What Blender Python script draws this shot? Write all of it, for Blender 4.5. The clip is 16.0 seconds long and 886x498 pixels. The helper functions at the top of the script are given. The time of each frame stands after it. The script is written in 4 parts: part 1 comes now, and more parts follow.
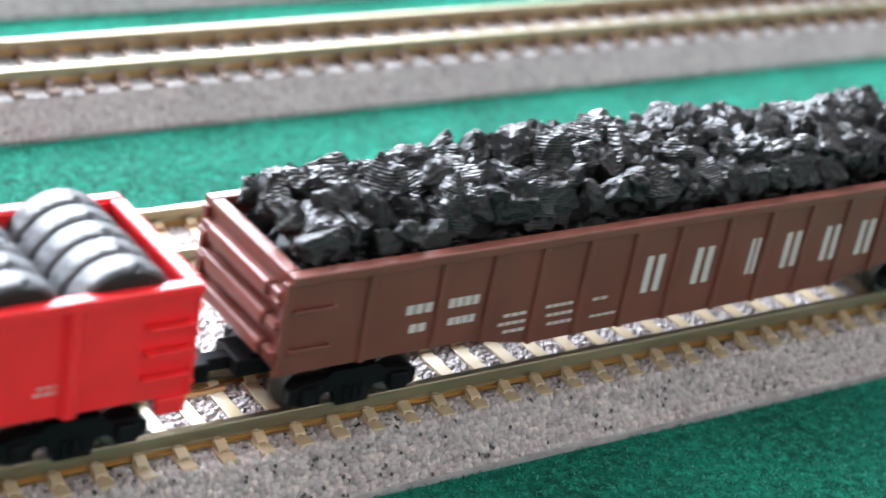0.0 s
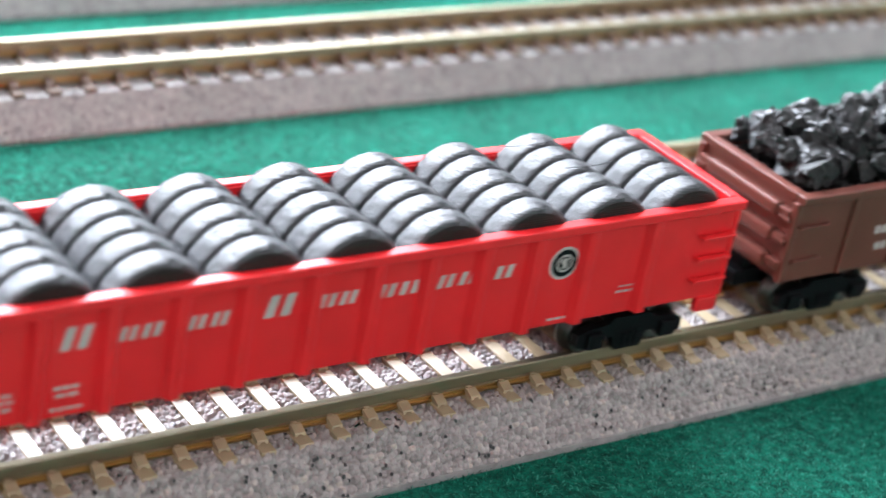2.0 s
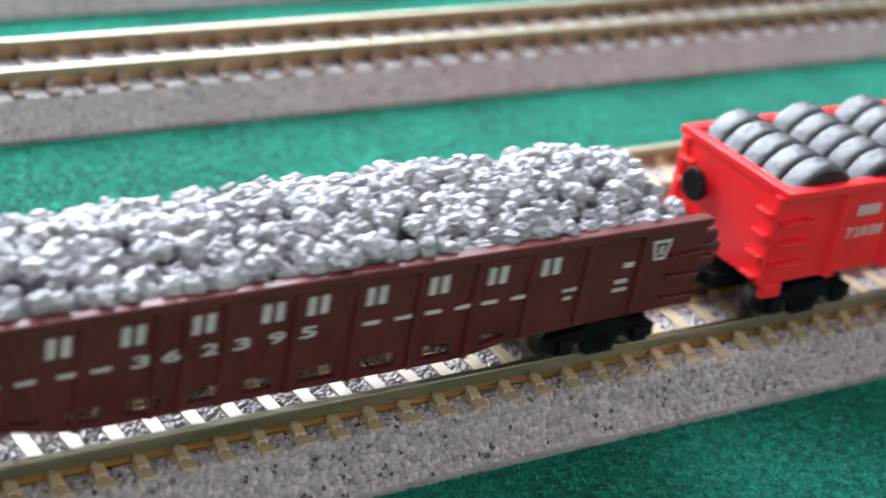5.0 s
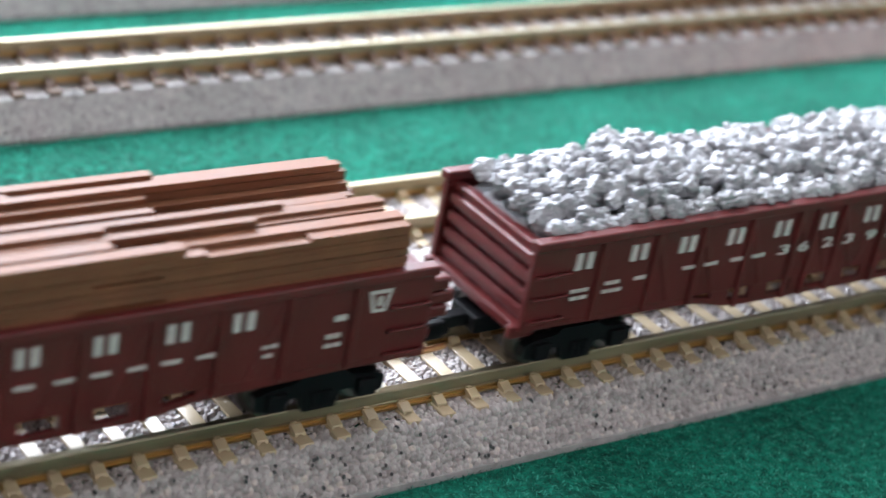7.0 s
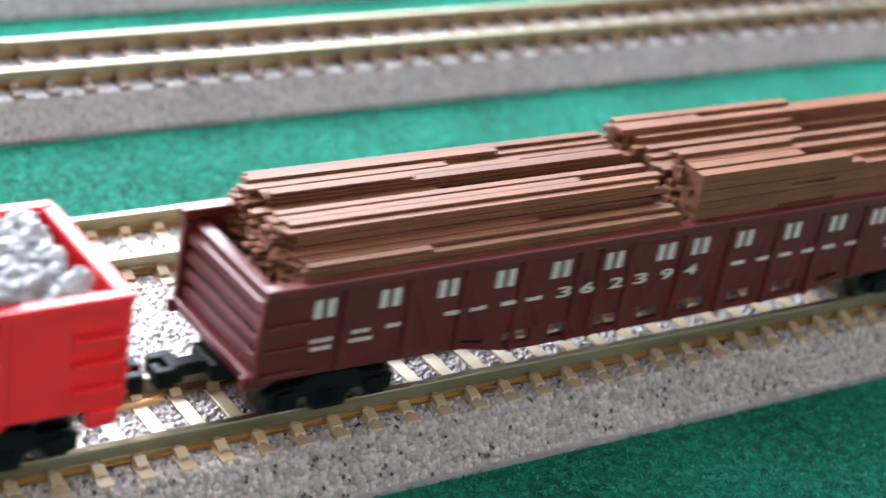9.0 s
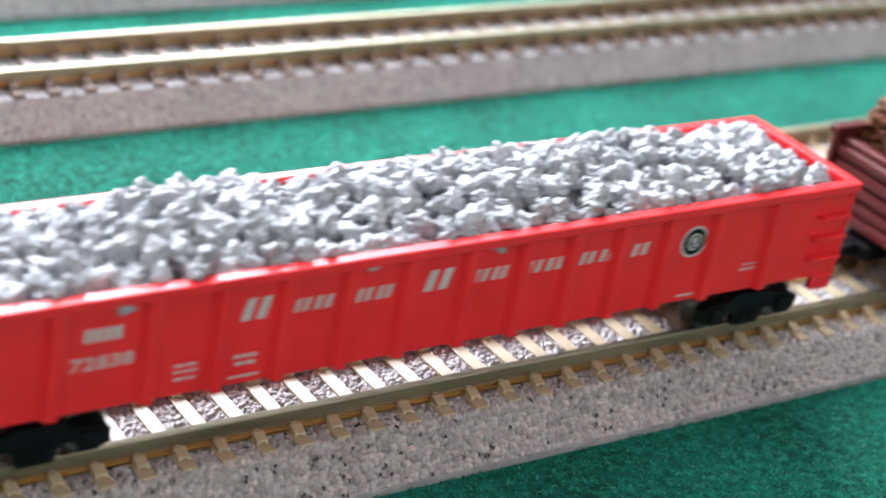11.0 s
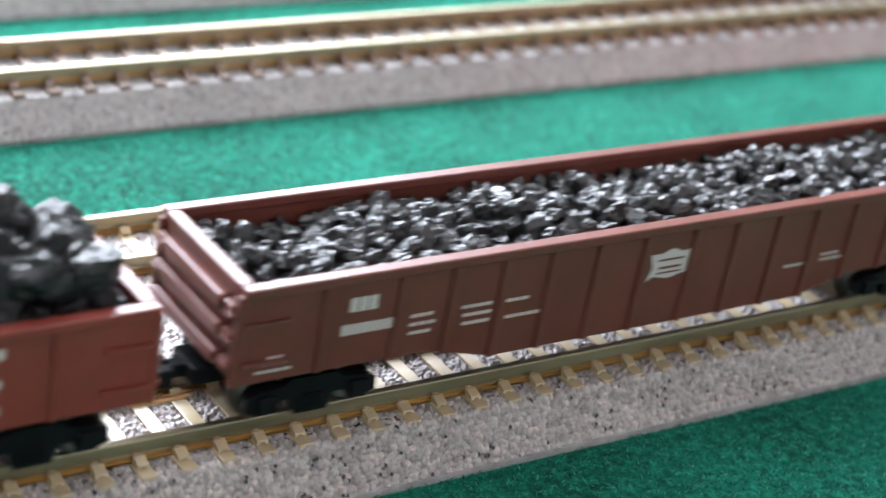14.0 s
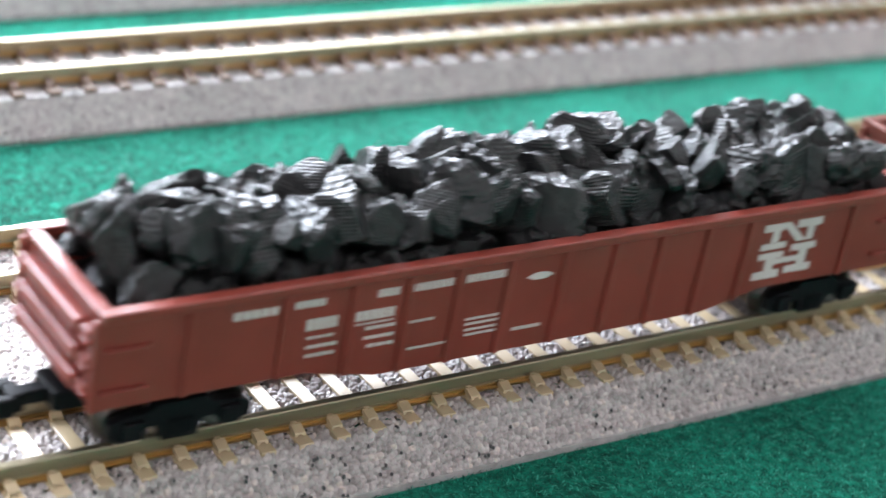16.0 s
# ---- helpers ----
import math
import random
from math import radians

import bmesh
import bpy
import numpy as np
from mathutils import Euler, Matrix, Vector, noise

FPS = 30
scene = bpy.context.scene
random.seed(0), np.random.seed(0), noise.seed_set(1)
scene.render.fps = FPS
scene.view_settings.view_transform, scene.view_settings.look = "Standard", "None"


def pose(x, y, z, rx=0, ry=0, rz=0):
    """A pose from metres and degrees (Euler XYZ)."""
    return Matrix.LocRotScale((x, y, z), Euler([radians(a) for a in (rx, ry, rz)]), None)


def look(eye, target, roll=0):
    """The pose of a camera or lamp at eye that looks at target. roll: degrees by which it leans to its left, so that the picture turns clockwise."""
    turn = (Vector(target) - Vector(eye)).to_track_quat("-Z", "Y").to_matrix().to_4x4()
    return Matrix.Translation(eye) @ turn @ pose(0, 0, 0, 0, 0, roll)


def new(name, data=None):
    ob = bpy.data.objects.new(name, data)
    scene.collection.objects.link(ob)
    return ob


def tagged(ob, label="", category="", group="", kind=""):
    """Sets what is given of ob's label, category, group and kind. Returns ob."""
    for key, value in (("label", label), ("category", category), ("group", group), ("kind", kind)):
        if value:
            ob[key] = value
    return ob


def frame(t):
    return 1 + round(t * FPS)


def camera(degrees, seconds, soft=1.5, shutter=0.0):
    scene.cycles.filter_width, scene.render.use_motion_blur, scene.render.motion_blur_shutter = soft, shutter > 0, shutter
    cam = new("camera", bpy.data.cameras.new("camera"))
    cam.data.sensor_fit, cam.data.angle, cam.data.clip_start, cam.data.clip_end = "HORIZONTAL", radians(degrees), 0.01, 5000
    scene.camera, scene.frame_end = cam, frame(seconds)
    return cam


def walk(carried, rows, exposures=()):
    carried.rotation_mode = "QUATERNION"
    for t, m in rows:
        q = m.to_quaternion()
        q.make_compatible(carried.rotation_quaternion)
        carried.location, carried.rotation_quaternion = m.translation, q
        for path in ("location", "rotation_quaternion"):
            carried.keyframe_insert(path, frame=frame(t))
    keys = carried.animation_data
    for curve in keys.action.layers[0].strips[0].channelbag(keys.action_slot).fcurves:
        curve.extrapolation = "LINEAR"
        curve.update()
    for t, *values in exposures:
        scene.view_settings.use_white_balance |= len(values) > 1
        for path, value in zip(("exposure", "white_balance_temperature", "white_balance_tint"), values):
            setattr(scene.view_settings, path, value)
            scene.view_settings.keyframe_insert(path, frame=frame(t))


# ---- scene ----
# ---- camera: fixed, close over the track ----
cam = camera(26.09, 16.0, soft=1.5, shutter=0.5)
EYE = (0.00328, -0.14248, 0.11101)
AIM = (0.00328 + 0.5559, -0.14248 + 0.7017, 0.11101 - 0.4458)
walk(cam, [(0.0, look(EYE, AIM, 10.75)), (16.0, look(EYE, AIM, 10.75))], exposures=[(0.0, 0.35), (1.5, 0.25), (2.5, 0.06), (4.0, -0.06), (7.0, -0.06), (8.5, 0.12), (9.2, 0.16), (11.5, 0.04), (12.5, -0.04), (14.0, 0.16), (16.0, 0.36)])
cam.data.dof.use_dof = True
cam.data.dof.focus_distance = 0.202
cam.data.dof.aperture_fstop = 25.0

# ---- light: daylight through a wide window behind the layout table ----
SUN_DIR = Vector((0.30, 0.80, 0.52)).normalized()
world = bpy.data.worlds.new("world")
scene.world = world
world.use_nodes = True
wn = world.node_tree.nodes
sky = wn.new("ShaderNodeTexSky")
sky.sky_type = "NISHITA"
sky.sun_disc = False
sky.sun_elevation = math.asin(SUN_DIR.z)
sky.sun_rotation = math.atan2(SUN_DIR.x, SUN_DIR.y)
wn["Background"].inputs["Strength"].default_value = 0.1
world.node_tree.links.new(sky.outputs[0], wn["Background"].inputs["Color"])
# the window's opening, metres above the table
WIN_X0, WIN_X1, WIN_Z0, WIN_Z1, WALL_Y = -0.9, 1.27, 0.72, 1.80, 1.6
day = new("window_daylight", bpy.data.lights.new("window_daylight", "AREA"))
day.data.shape = "RECTANGLE"
day.data.size, day.data.size_y = WIN_X1 - WIN_X0, WIN_Z1 - WIN_Z0
day.data.energy = 236
day.data.color = (0.79, 0.868, 1.0)
day.matrix_world = look(((WIN_X0 + WIN_X1) / 2, WALL_Y + 0.02, (WIN_Z0 + WIN_Z1) / 2), ((WIN_X0 + WIN_X1) / 2, 0, (WIN_Z0 + WIN_Z1) / 2))

# ---- materials ----
def tree(name):
    m = bpy.data.materials.new(name)
    m.use_nodes = True
    return m, m.node_tree.nodes, m.node_tree.links, m.node_tree.nodes["Principled BSDF"]


def ramp(nodes, stops):
    r = nodes.new("ShaderNodeValToRGB")
    el = r.color_ramp.elements
    while len(el) < len(stops):
        el.new(0.5)
    for e, (p, c) in zip(el, stops):
        e.position, e.color = p, (*c, 1)
    return r


def tint(c, k):
    return tuple(min(1.0, v * k) for v in c)


def plastic(name, color, rough=0.45, vary=0.12, bump=0.03, spec=0.5, rand=0.0, grain=900.0, layers=0.0, layer_pitch=0.22):
    """Moulded or printed plastic with slight mottling, fine relief and, for prints, layer lines."""
    m, n, l, b = tree(name)
    tc = n.new("ShaderNodeTexCoord")
    big = n.new("ShaderNodeTexNoise")
    big.inputs["Scale"].default_value, big.inputs["Detail"].default_value = grain * 0.22, 4
    fine = n.new("ShaderNodeTexNoise")
    fine.inputs["Scale"].default_value, fine.inputs["Detail"].default_value = grain * 3, 3
    r = ramp(n, [(0.3, tint(color, 1 - vary)), (0.7, tint(color, 1 + vary))])
    l.new(tc.outputs["Object"], big.inputs["Vector"])
    l.new(tc.outputs["Object"], fine.inputs["Vector"])
    l.new(big.outputs["Fac"], r.inputs["Fac"])
    out = r.outputs["Color"]
    if rand:
        oi = n.new("ShaderNodeObjectInfo")
        hsv = n.new("ShaderNodeHueSaturation")
        mr = n.new("ShaderNodeMapRange")
        mr.inputs["To Min"].default_value, mr.inputs["To Max"].default_value = 1 - rand, 1 + rand
        l.new(oi.outputs["Random"], mr.inputs["Value"])
        l.new(mr.outputs["Result"], hsv.inputs["Value"])
        l.new(out, hsv.inputs["Color"])
        out = hsv.outputs["Color"]
    l.new(out, b.inputs["Base Color"])
    rr = n.new("ShaderNodeMapRange")
    rr.inputs["To Min"].default_value, rr.inputs["To Max"].default_value = max(0.05, rough - 0.08), min(1, rough + 0.08)
    l.new(big.outputs["Fac"], rr.inputs["Value"])
    l.new(rr.outputs["Result"], b.inputs["Roughness"])
    b.inputs["Specular IOR Level"].default_value = spec
    bp = n.new("ShaderNodeBump")
    bp.inputs["Strength"].default_value, bp.inputs["Distance"].default_value = 0.35, bump * 0.001
    l.new(fine.outputs["Fac"], bp.inputs["Height"])
    if layers:
        sep = n.new("ShaderNodeSeparateXYZ")
        wob = n.new("ShaderNodeMath")
        wob.operation = "MULTIPLY"
        wob.inputs[1].default_value = 2 * math.pi / (layer_pitch * 0.001)
        sn = n.new("ShaderNodeMath")
        sn.operation = "SINE"
        geo = n.new("ShaderNodeTexCoord")
        l.new(geo.outputs["Object"], sep.inputs[0])
        l.new(sep.outputs["Z"], wob.inputs[0])
        l.new(wob.outputs[0], sn.inputs[0])
        b2 = n.new("ShaderNodeBump")
        b2.inputs["Strength"].default_value, b2.inputs["Distance"].default_value = layers, 0.00006
        l.new(sn.outputs[0], b2.inputs["Height"])
        l.new(bp.outputs["Normal"], b2.inputs["Normal"])
        l.new(b2.outputs["Normal"], b.inputs["Normal"])
    else:
        l.new(bp.outputs["Normal"], b.inputs["Normal"])
    return m


def ballast_material(name, from_grain):
    """Moulded ballast: each grain has its own tone."""
    m, n, l, b = tree(name)
    tc = n.new("ShaderNodeTexCoord")
    vo = n.new("ShaderNodeTexVoronoi")
    vo.inputs["Scale"].default_value = 2300
    l.new(tc.outputs["Object"], vo.inputs["Vector"])
    if from_grain:
        r = ramp(n, [(0.0, (0.03, 0.028, 0.028)), (0.04, (0.04, 0.038, 0.038)), (0.08, (0.34, 0.30, 0.288)), (0.5, (0.48, 0.43, 0.415)), (0.93, (0.60, 0.545, 0.525)), (0.97, (0.70, 0.61, 0.55))])
    else:
        r = ramp(n, [(0.0, (0.12, 0.115, 0.112)), (0.05, (0.30, 0.285, 0.28)), (0.5, (0.42, 0.40, 0.395)), (0.9, (0.50, 0.475, 0.47)), (1.0, (0.60, 0.57, 0.56))])
    if from_grain:
        at = n.new("ShaderNodeAttribute")
        at.attribute_name = "grain"
        l.new(at.outputs["Fac"], r.inputs["Fac"])
    else:
        sp = n.new("ShaderNodeSeparateColor")
        l.new(vo.outputs["Color"], sp.inputs["Color"])
        l.new(sp.outputs["Red"], r.inputs["Fac"])
    big = n.new("ShaderNodeTexNoise")
    big.inputs["Scale"].default_value = 140
    l.new(tc.outputs["Object"], big.inputs["Vector"])
    mx = n.new("ShaderNodeMix")
    mx.data_type, mx.blend_type = "RGBA", "MULTIPLY"
    mx.inputs["Factor"].default_value = 0.3
    l.new(r.outputs["Color"], mx.inputs["A"])
    l.new(big.outputs["Fac"], mx.inputs["B"])
    l.new(mx.outputs["Result"], b.inputs["Base Color"])
    b.inputs["Roughness"].default_value = 0.28 if from_grain else 0.55
    b.inputs["Specular IOR Level"].default_value = 0.6 if from_grain else 0.45
    bp = n.new("ShaderNodeBump")
    bp.inputs["Strength"].default_value = 0.8
    if from_grain:
        fz = n.new("ShaderNodeTexNoise")
        fz.inputs["Scale"].default_value = 6000
        l.new(tc.outputs["Object"], fz.inputs["Vector"])
        bp.inputs["Distance"].default_value = 0.0001
        l.new(fz.outputs["Fac"], bp.inputs["Height"])
    else:
        bp.invert = True
        bp.inputs["Distance"].default_value = 0.00018
        l.new(vo.outputs["Distance"], bp.inputs["Height"])
    l.new(bp.outputs["Normal"], b.inputs["Normal"])
    return m


def felt_material():
    m, n, l, b = tree("green_felt")
    tc = n.new("ShaderNodeTexCoord")
    a = n.new("ShaderNodeTexNoise")
    a.inputs["Scale"].default_value, a.inputs["Detail"].default_value, a.inputs["Roughness"].default_value = 700, 6, 0.75
    c = n.new("ShaderNodeTexNoise")
    c.inputs["Scale"].default_value, c.inputs["Detail"].default_value = 60, 3
    for x in (a, c):
        l.new(tc.outputs["Object"], x.inputs["Vector"])
    r = ramp(n, [(0.32, (0.0012, 0.026, 0.017)), (0.5, (0.0035, 0.138, 0.088)), (0.7, (0.014, 0.32, 0.215))])
    ad = n.new("ShaderNodeMath")
    ad.operation = "MULTIPLY_ADD"
    ad.inputs[1].default_value, ad.inputs[2].default_value = 0.25, -0.12
    l.new(c.outputs["Fac"], ad.inputs[0])
    s = n.new("ShaderNodeMath")
    l.new(a.outputs["Fac"], s.inputs[0])
    l.new(ad.outputs[0], s.inputs[1])
    l.new(s.outputs[0], r.inputs["Fac"])
    l.new(r.outputs["Color"], b.inputs["Base Color"])
    b.inputs["Roughness"].default_value = 0.95
    b.inputs["Specular IOR Level"].default_value = 0.15
    b.inputs["Sheen Weight"].default_value = 0.07
    b.inputs["Sheen Roughness"].default_value = 0.5
    b.inputs["Sheen Tint"].default_value = (0.35, 1.0, 0.8, 1)
    bp = n.new("ShaderNodeBump")
    bp.inputs["Strength"].default_value, bp.inputs["Distance"].default_value = 0.9, 0.0005
    l.new(a.outputs["Fac"], bp.inputs["Height"])
    l.new(bp.outputs["Normal"], b.inputs["Normal"])
    return m


def fibre_material():
    m, n, l, b = tree("felt_fibre")
    g = n.new("ShaderNodeNewGeometry")
    r = ramp(n, [(0.0, (0.002, 0.035, 0.024)), (0.65, (0.005, 0.118, 0.08)), (1.0, (0.07, 0.42, 0.31))])
    b.inputs["Specular IOR Level"].default_value = 0.1
    l.new(g.outputs["Random Per Island"], r.inputs["Fac"])
    l.new(r.outputs["Color"], b.inputs["Base Color"])
    b.inputs["Roughness"].default_value = 0.6
    return m


def metal(name, color, rough):
    m, n, l, b = tree(name)
    tc = n.new("ShaderNodeTexCoord")
    mp = n.new("ShaderNodeMapping")
    mp.inputs["Scale"].default_value = (60, 900, 900)
    z = n.new("ShaderNodeTexNoise")
    z.inputs["Scale"].default_value, z.inputs["Detail"].default_value = 1.0, 5
    l.new(tc.outputs["Object"], mp.inputs["Vector"])
    l.new(mp.outputs[0], z.inputs["Vector"])
    r = ramp(n, [(0.3, tint(color, 0.75)), (0.7, tint(color, 1.1))])
    l.new(z.outputs["Fac"], r.inputs["Fac"])
    l.new(r.outputs["Color"], b.inputs["Base Color"])
    b.inputs["Metallic"].default_value = 1.0
    rr = n.new("ShaderNodeMapRange")
    rr.inputs["To Min"].default_value, rr.inputs["To Max"].default_value = rough * 0.8, rough * 1.3
    l.new(z.outputs["Fac"], rr.inputs["Value"])
    l.new(rr.outputs["Result"], b.inputs["Roughness"])
    return m


M_FELT = felt_material()
M_FIBRE = fibre_material()
M_BALLAST = ballast_material("ballast_plastic", False)
M_GRAINS = ballast_material("ballast_grain_plastic", True)
M_PAINT = plastic("wall_paint", (0.735, 0.662, 0.635), 0.7, 0.03, 0.3, grain=20)
M_RAIL = metal("nickel_brass_rail", (0.39, 0.345, 0.24), 0.45)
M_BRASS = metal("brass_rail_foot", (0.50, 0.335, 0.145), 0.36)
M_TIE = plastic("tan_tie_plastic", (0.47, 0.365, 0.225), 0.32, 0.10, 0.02, spec=0.7)
M_BROWN_TIE = plastic("brown_tie_plastic", (0.115, 0.062, 0.034), 0.5, 0.12, 0.02)
M_LIP = plastic("grey_roadbed_edge", (0.36, 0.34, 0.33), 0.5, 0.25, 0.03, grain=2500.0)
M_RED = plastic("red_plastic", (0.88, 0.024, 0.030), 0.33, 0.05, 0.012, spec=0.35)
M_BROWN = plastic("brown_plastic", (0.165, 0.052, 0.038), 0.35, 0.08, 0.012, spec=0.38)
M_DKBROWN = plastic("dark_brown_plastic", (0.130, 0.038, 0.027), 0.35, 0.08, 0.012, spec=0.38)
M_MAROON = plastic("maroon_plastic", (0.105, 0.015, 0.015), 0.35, 0.10, 0.015, spec=0.38)
M_RUST = plastic("oxide_red_plastic", (0.205, 0.038, 0.027), 0.35, 0.08, 0.012, spec=0.38)
M_BLACK = plastic("black_plastic", (0.006, 0.006, 0.007), 0.5, 0.2, 0.03, spec=0.12)
M_STEEL = metal("blackened_steel", (0.10, 0.09, 0.085), 0.38)
M_WHITE = plastic("white_print", (0.54, 0.47, 0.455), 0.5, 0.05, 0.005)
M_COPPER = metal("copper_wire", (0.80, 0.42, 0.20), 0.30)
M_TYRE = plastic("printed_grey_tyre", (0.036, 0.038, 0.043), 0.39, 0.3, 0.5, spec=0.75, layers=0.4, layer_pitch=0.24)
M_SCRAP = plastic("printed_black_lump", (0.0075, 0.0075, 0.008), 0.36, 0.25, 0.05, spec=0.46, rand=0.3, layers=0.45, layer_pitch=0.095)
M_COAL = plastic("printed_black_coal", (0.009, 0.009, 0.010), 0.40, 0.2, 0.03, spec=0.85, rand=0.35)
M_STONE = plastic("printed_grey_stone", (0.33, 0.33, 0.345), 0.42, 0.28, 0.5, spec=0.7, rand=0.22, grain=700.0)
M_WOOD = plastic("printed_brown_timber", (0.170, 0.064, 0.029), 0.52, 0.16, 0.03, spec=0.3, rand=0.16, layers=0.5, layer_pitch=0.24)

# ---- mesh helpers (all sizes in millimetres) ----
def part(name, bm, material, parent, label="", smooth=False):
    if isinstance(bm, bpy.types.Mesh):
        me = bm
    else:
        bmesh.ops.scale(bm, vec=(0.001, 0.001, 0.001), verts=bm.verts)
        me = bpy.data.meshes.new(name)
        bm.to_mesh(me)
        bm.free()
        me.materials.append(material)
        if smooth:
            me.polygons.foreach_set("use_smooth", [True] * len(me.polygons))
    ob = new(name, me)
    ob.parent = parent
    if label:
        tagged(ob, label)
    return ob


def box(bm, x0, x1, y0, y1, z0, z1, bevel=0.0, skew=0.0):
    """Adds a block; skew shifts its top along x. The bevel rounds its edges."""
    v = [bm.verts.new((x + (skew if z == z1 else 0), y, z)) for z in (z0, z1) for y in (y0, y1) for x in (x0, x1)]
    f = [bm.faces.new([v[i] for i in q]) for q in ((0, 2, 3, 1), (4, 5, 7, 6), (0, 1, 5, 4), (2, 6, 7, 3), (0, 4, 6, 2), (1, 3, 7, 5))]
    if bevel:
        e = list({e for q in f for e in q.edges})
        bmesh.ops.bevel(bm, geom=e, offset=bevel, segments=2, affect="EDGES", profile=0.5)


def boxes(*rows, bevel=0.0):
    bm = bmesh.new()
    for r in rows:
        box(bm, *r, bevel=bevel)
    return bm


def extrude_xz(pts, y0, y1, bevel=0.0):
    """A plate with the outline pts (x, z) between y0 and y1."""
    bm = bmesh.new()
    a = [bm.verts.new((x, y0, z)) for x, z in pts]
    b = [bm.verts.new((x, y1, z)) for x, z in pts]
    n = len(pts)
    bm.faces.new(a)
    bm.faces.new(b[::-1])
    for i in range(n):
        bm.faces.new((a[i], b[i], b[(i + 1) % n], a[(i + 1) % n]))
    bmesh.ops.recalc_face_normals(bm, faces=bm.faces)
    if bevel:
        bmesh.ops.bevel(bm, geom=bm.edges[:], offset=bevel, segments=2, affect="EDGES", profile=0.5)
    return bm


def lathe_y(bm, profile, n=32, cx=0.0, cz=0.0):
    """Turns a profile of (radius, y) round an axis along y."""
    rings = []
    for r, y in profile:
        if r < 1e-6:
            rings.append([bm.verts.new((cx, y, cz))])
        else:
            rings.append([bm.verts.new((cx + r * math.cos(2 * math.pi * i / n), y, cz + r * math.sin(2 * math.pi * i / n))) for i in range(n)])
    for a, b in zip(rings, rings[1:]):
        for i in range(n):
            j = (i + 1) % n
            q = [a[i % len(a)], a[j % len(a)], b[j % len(b)], b[i % len(b)]]
            q = list(dict.fromkeys(q))
            if len(q) > 2:
                bm.faces.new(q)
    bmesh.ops.recalc_face_normals(bm, faces=bm.faces)


def sheet(name, rows, material, parent=None):
    """A surface from rows of points, in millimetres."""
    ny, nx = len(rows), len(rows[0])
    v = [(x * 0.001, y * 0.001, z * 0.001) for r in rows for x, y, z in r]
    f = [(i * nx + j, i * nx + j + 1, (i + 1) * nx + j + 1, (i + 1) * nx + j) for i in range(ny - 1) for j in range(nx - 1)]
    me = bpy.data.meshes.new(name)
    me.from_pydata(v, [], f)
    me.materials.append(material)
    ob = new(name, me)
    ob.parent = parent
    return ob


# ---- the layout: felt and roadbeds ----
RAIL_TOP = 7.5
TIE_TOP = 5.5
BED_TOP = 4.9
Y_NEAR, Y_MID, Y_BACK, Y_FAR = 0.0, 34.0, 86.5, 128.0

def slab(name, x0, x1, y0, y1, z0, z1, material, label, category):
    """A plain block of the room, in metres."""
    bm = bmesh.new()
    box(bm, x0, x1, y0, y1, z0, z1)
    me = bpy.data.meshes.new(name)
    bm.to_mesh(me)
    bm.free()
    me.materials.append(material)
    return tagged(new(name, me), label, category, kind="structure")


slab("ground", -1.6, 2.4, -1.2, 1.5, -0.75, 0.0, M_FELT, "green felt cloth covering the layout table", "tabletop")


def felt_fibres(x0, x1, y0, y1, count, seed):
    """Loose nap of the felt: fine curved fibres lying on the cloth."""
    rs = np.random.RandomState(seed)
    p = np.stack([rs.uniform(x0, x1, count), rs.uniform(y0, y1, count)], 1)
    a, ln, w = rs.uniform(0, 2 * np.pi, count), rs.uniform(0.3, 1.1, count), rs.uniform(0.035, 0.07, count)
    lift, bend = rs.uniform(0.05, 0.5, count), rs.uniform(-0.9, 0.9, count)
    V, F = np.zeros((count, 6, 3)), []
    for k in range(3):
        u = k / 2
        ang = a + bend * u
        c = p + np.stack([np.cos(ang), np.sin(ang)], 1) * (ln * u)[:, None]
        side = np.stack([-np.sin(ang), np.cos(ang)], 1) * w[:, None] * (1 - 0.6 * u)
        for s, q in ((0, -1), (1, 1)):
            V[:, k * 2 + s, :2] = c + side * q
            V[:, k * 2 + s, 2] = 0.02 + lift * math.sin(math.pi * (0.15 + 0.75 * u))
    o = np.arange(count)[:, None] * 6
    F = np.concatenate([o + [0, 1, 3, 2], o + [2, 3, 5, 4]])
    me = bpy.data.meshes.new("felt_fibres")
    me.from_pydata((V.reshape(-1, 3) * 0.001).tolist(), [], F.tolist())
    me.materials.append(M_FIBRE)
    return tagged(new("felt_fibres", me), "fine loose green fibres on the felt cloth", "felt nap", kind="stuff")


felt_fibres(95, 260, -60, -12.6, 52000, 2)
felt_fibres(80, 330, 46.6, 73.6, 30000, 3)
# Unseen room shell, added so pale surfaces bounce the window's light as fill.
WALL = "plain off-white wall added out of view to bounce light"
slab("floor", -2.6, 3.6, -2.4, 1.8, -0.85, -0.75, M_PAINT, "plain pale floor added out of view", "floor")
slab("ceiling", -2.6, 3.6, -2.4, 1.8, 1.85, 1.95, M_PAINT, "plain white ceiling added out of view to bounce light", "ceiling")
slab("wall_south", -2.6, 3.6, -2.5, -2.4, -0.75, 1.85, M_PAINT, WALL, "wall")
slab("wall_west", -2.7, -2.6, -2.4, 1.8, -0.75, 1.85, M_PAINT, WALL, "wall")
slab("wall_east", 3.6, 3.7, -2.4, 1.8, -0.75, 1.85, M_PAINT, WALL, "wall")
slab("wall_north_low", -2.6, 3.6, WALL_Y, WALL_Y + 0.2, -0.75, WIN_Z0, M_PAINT, WALL, "wall")
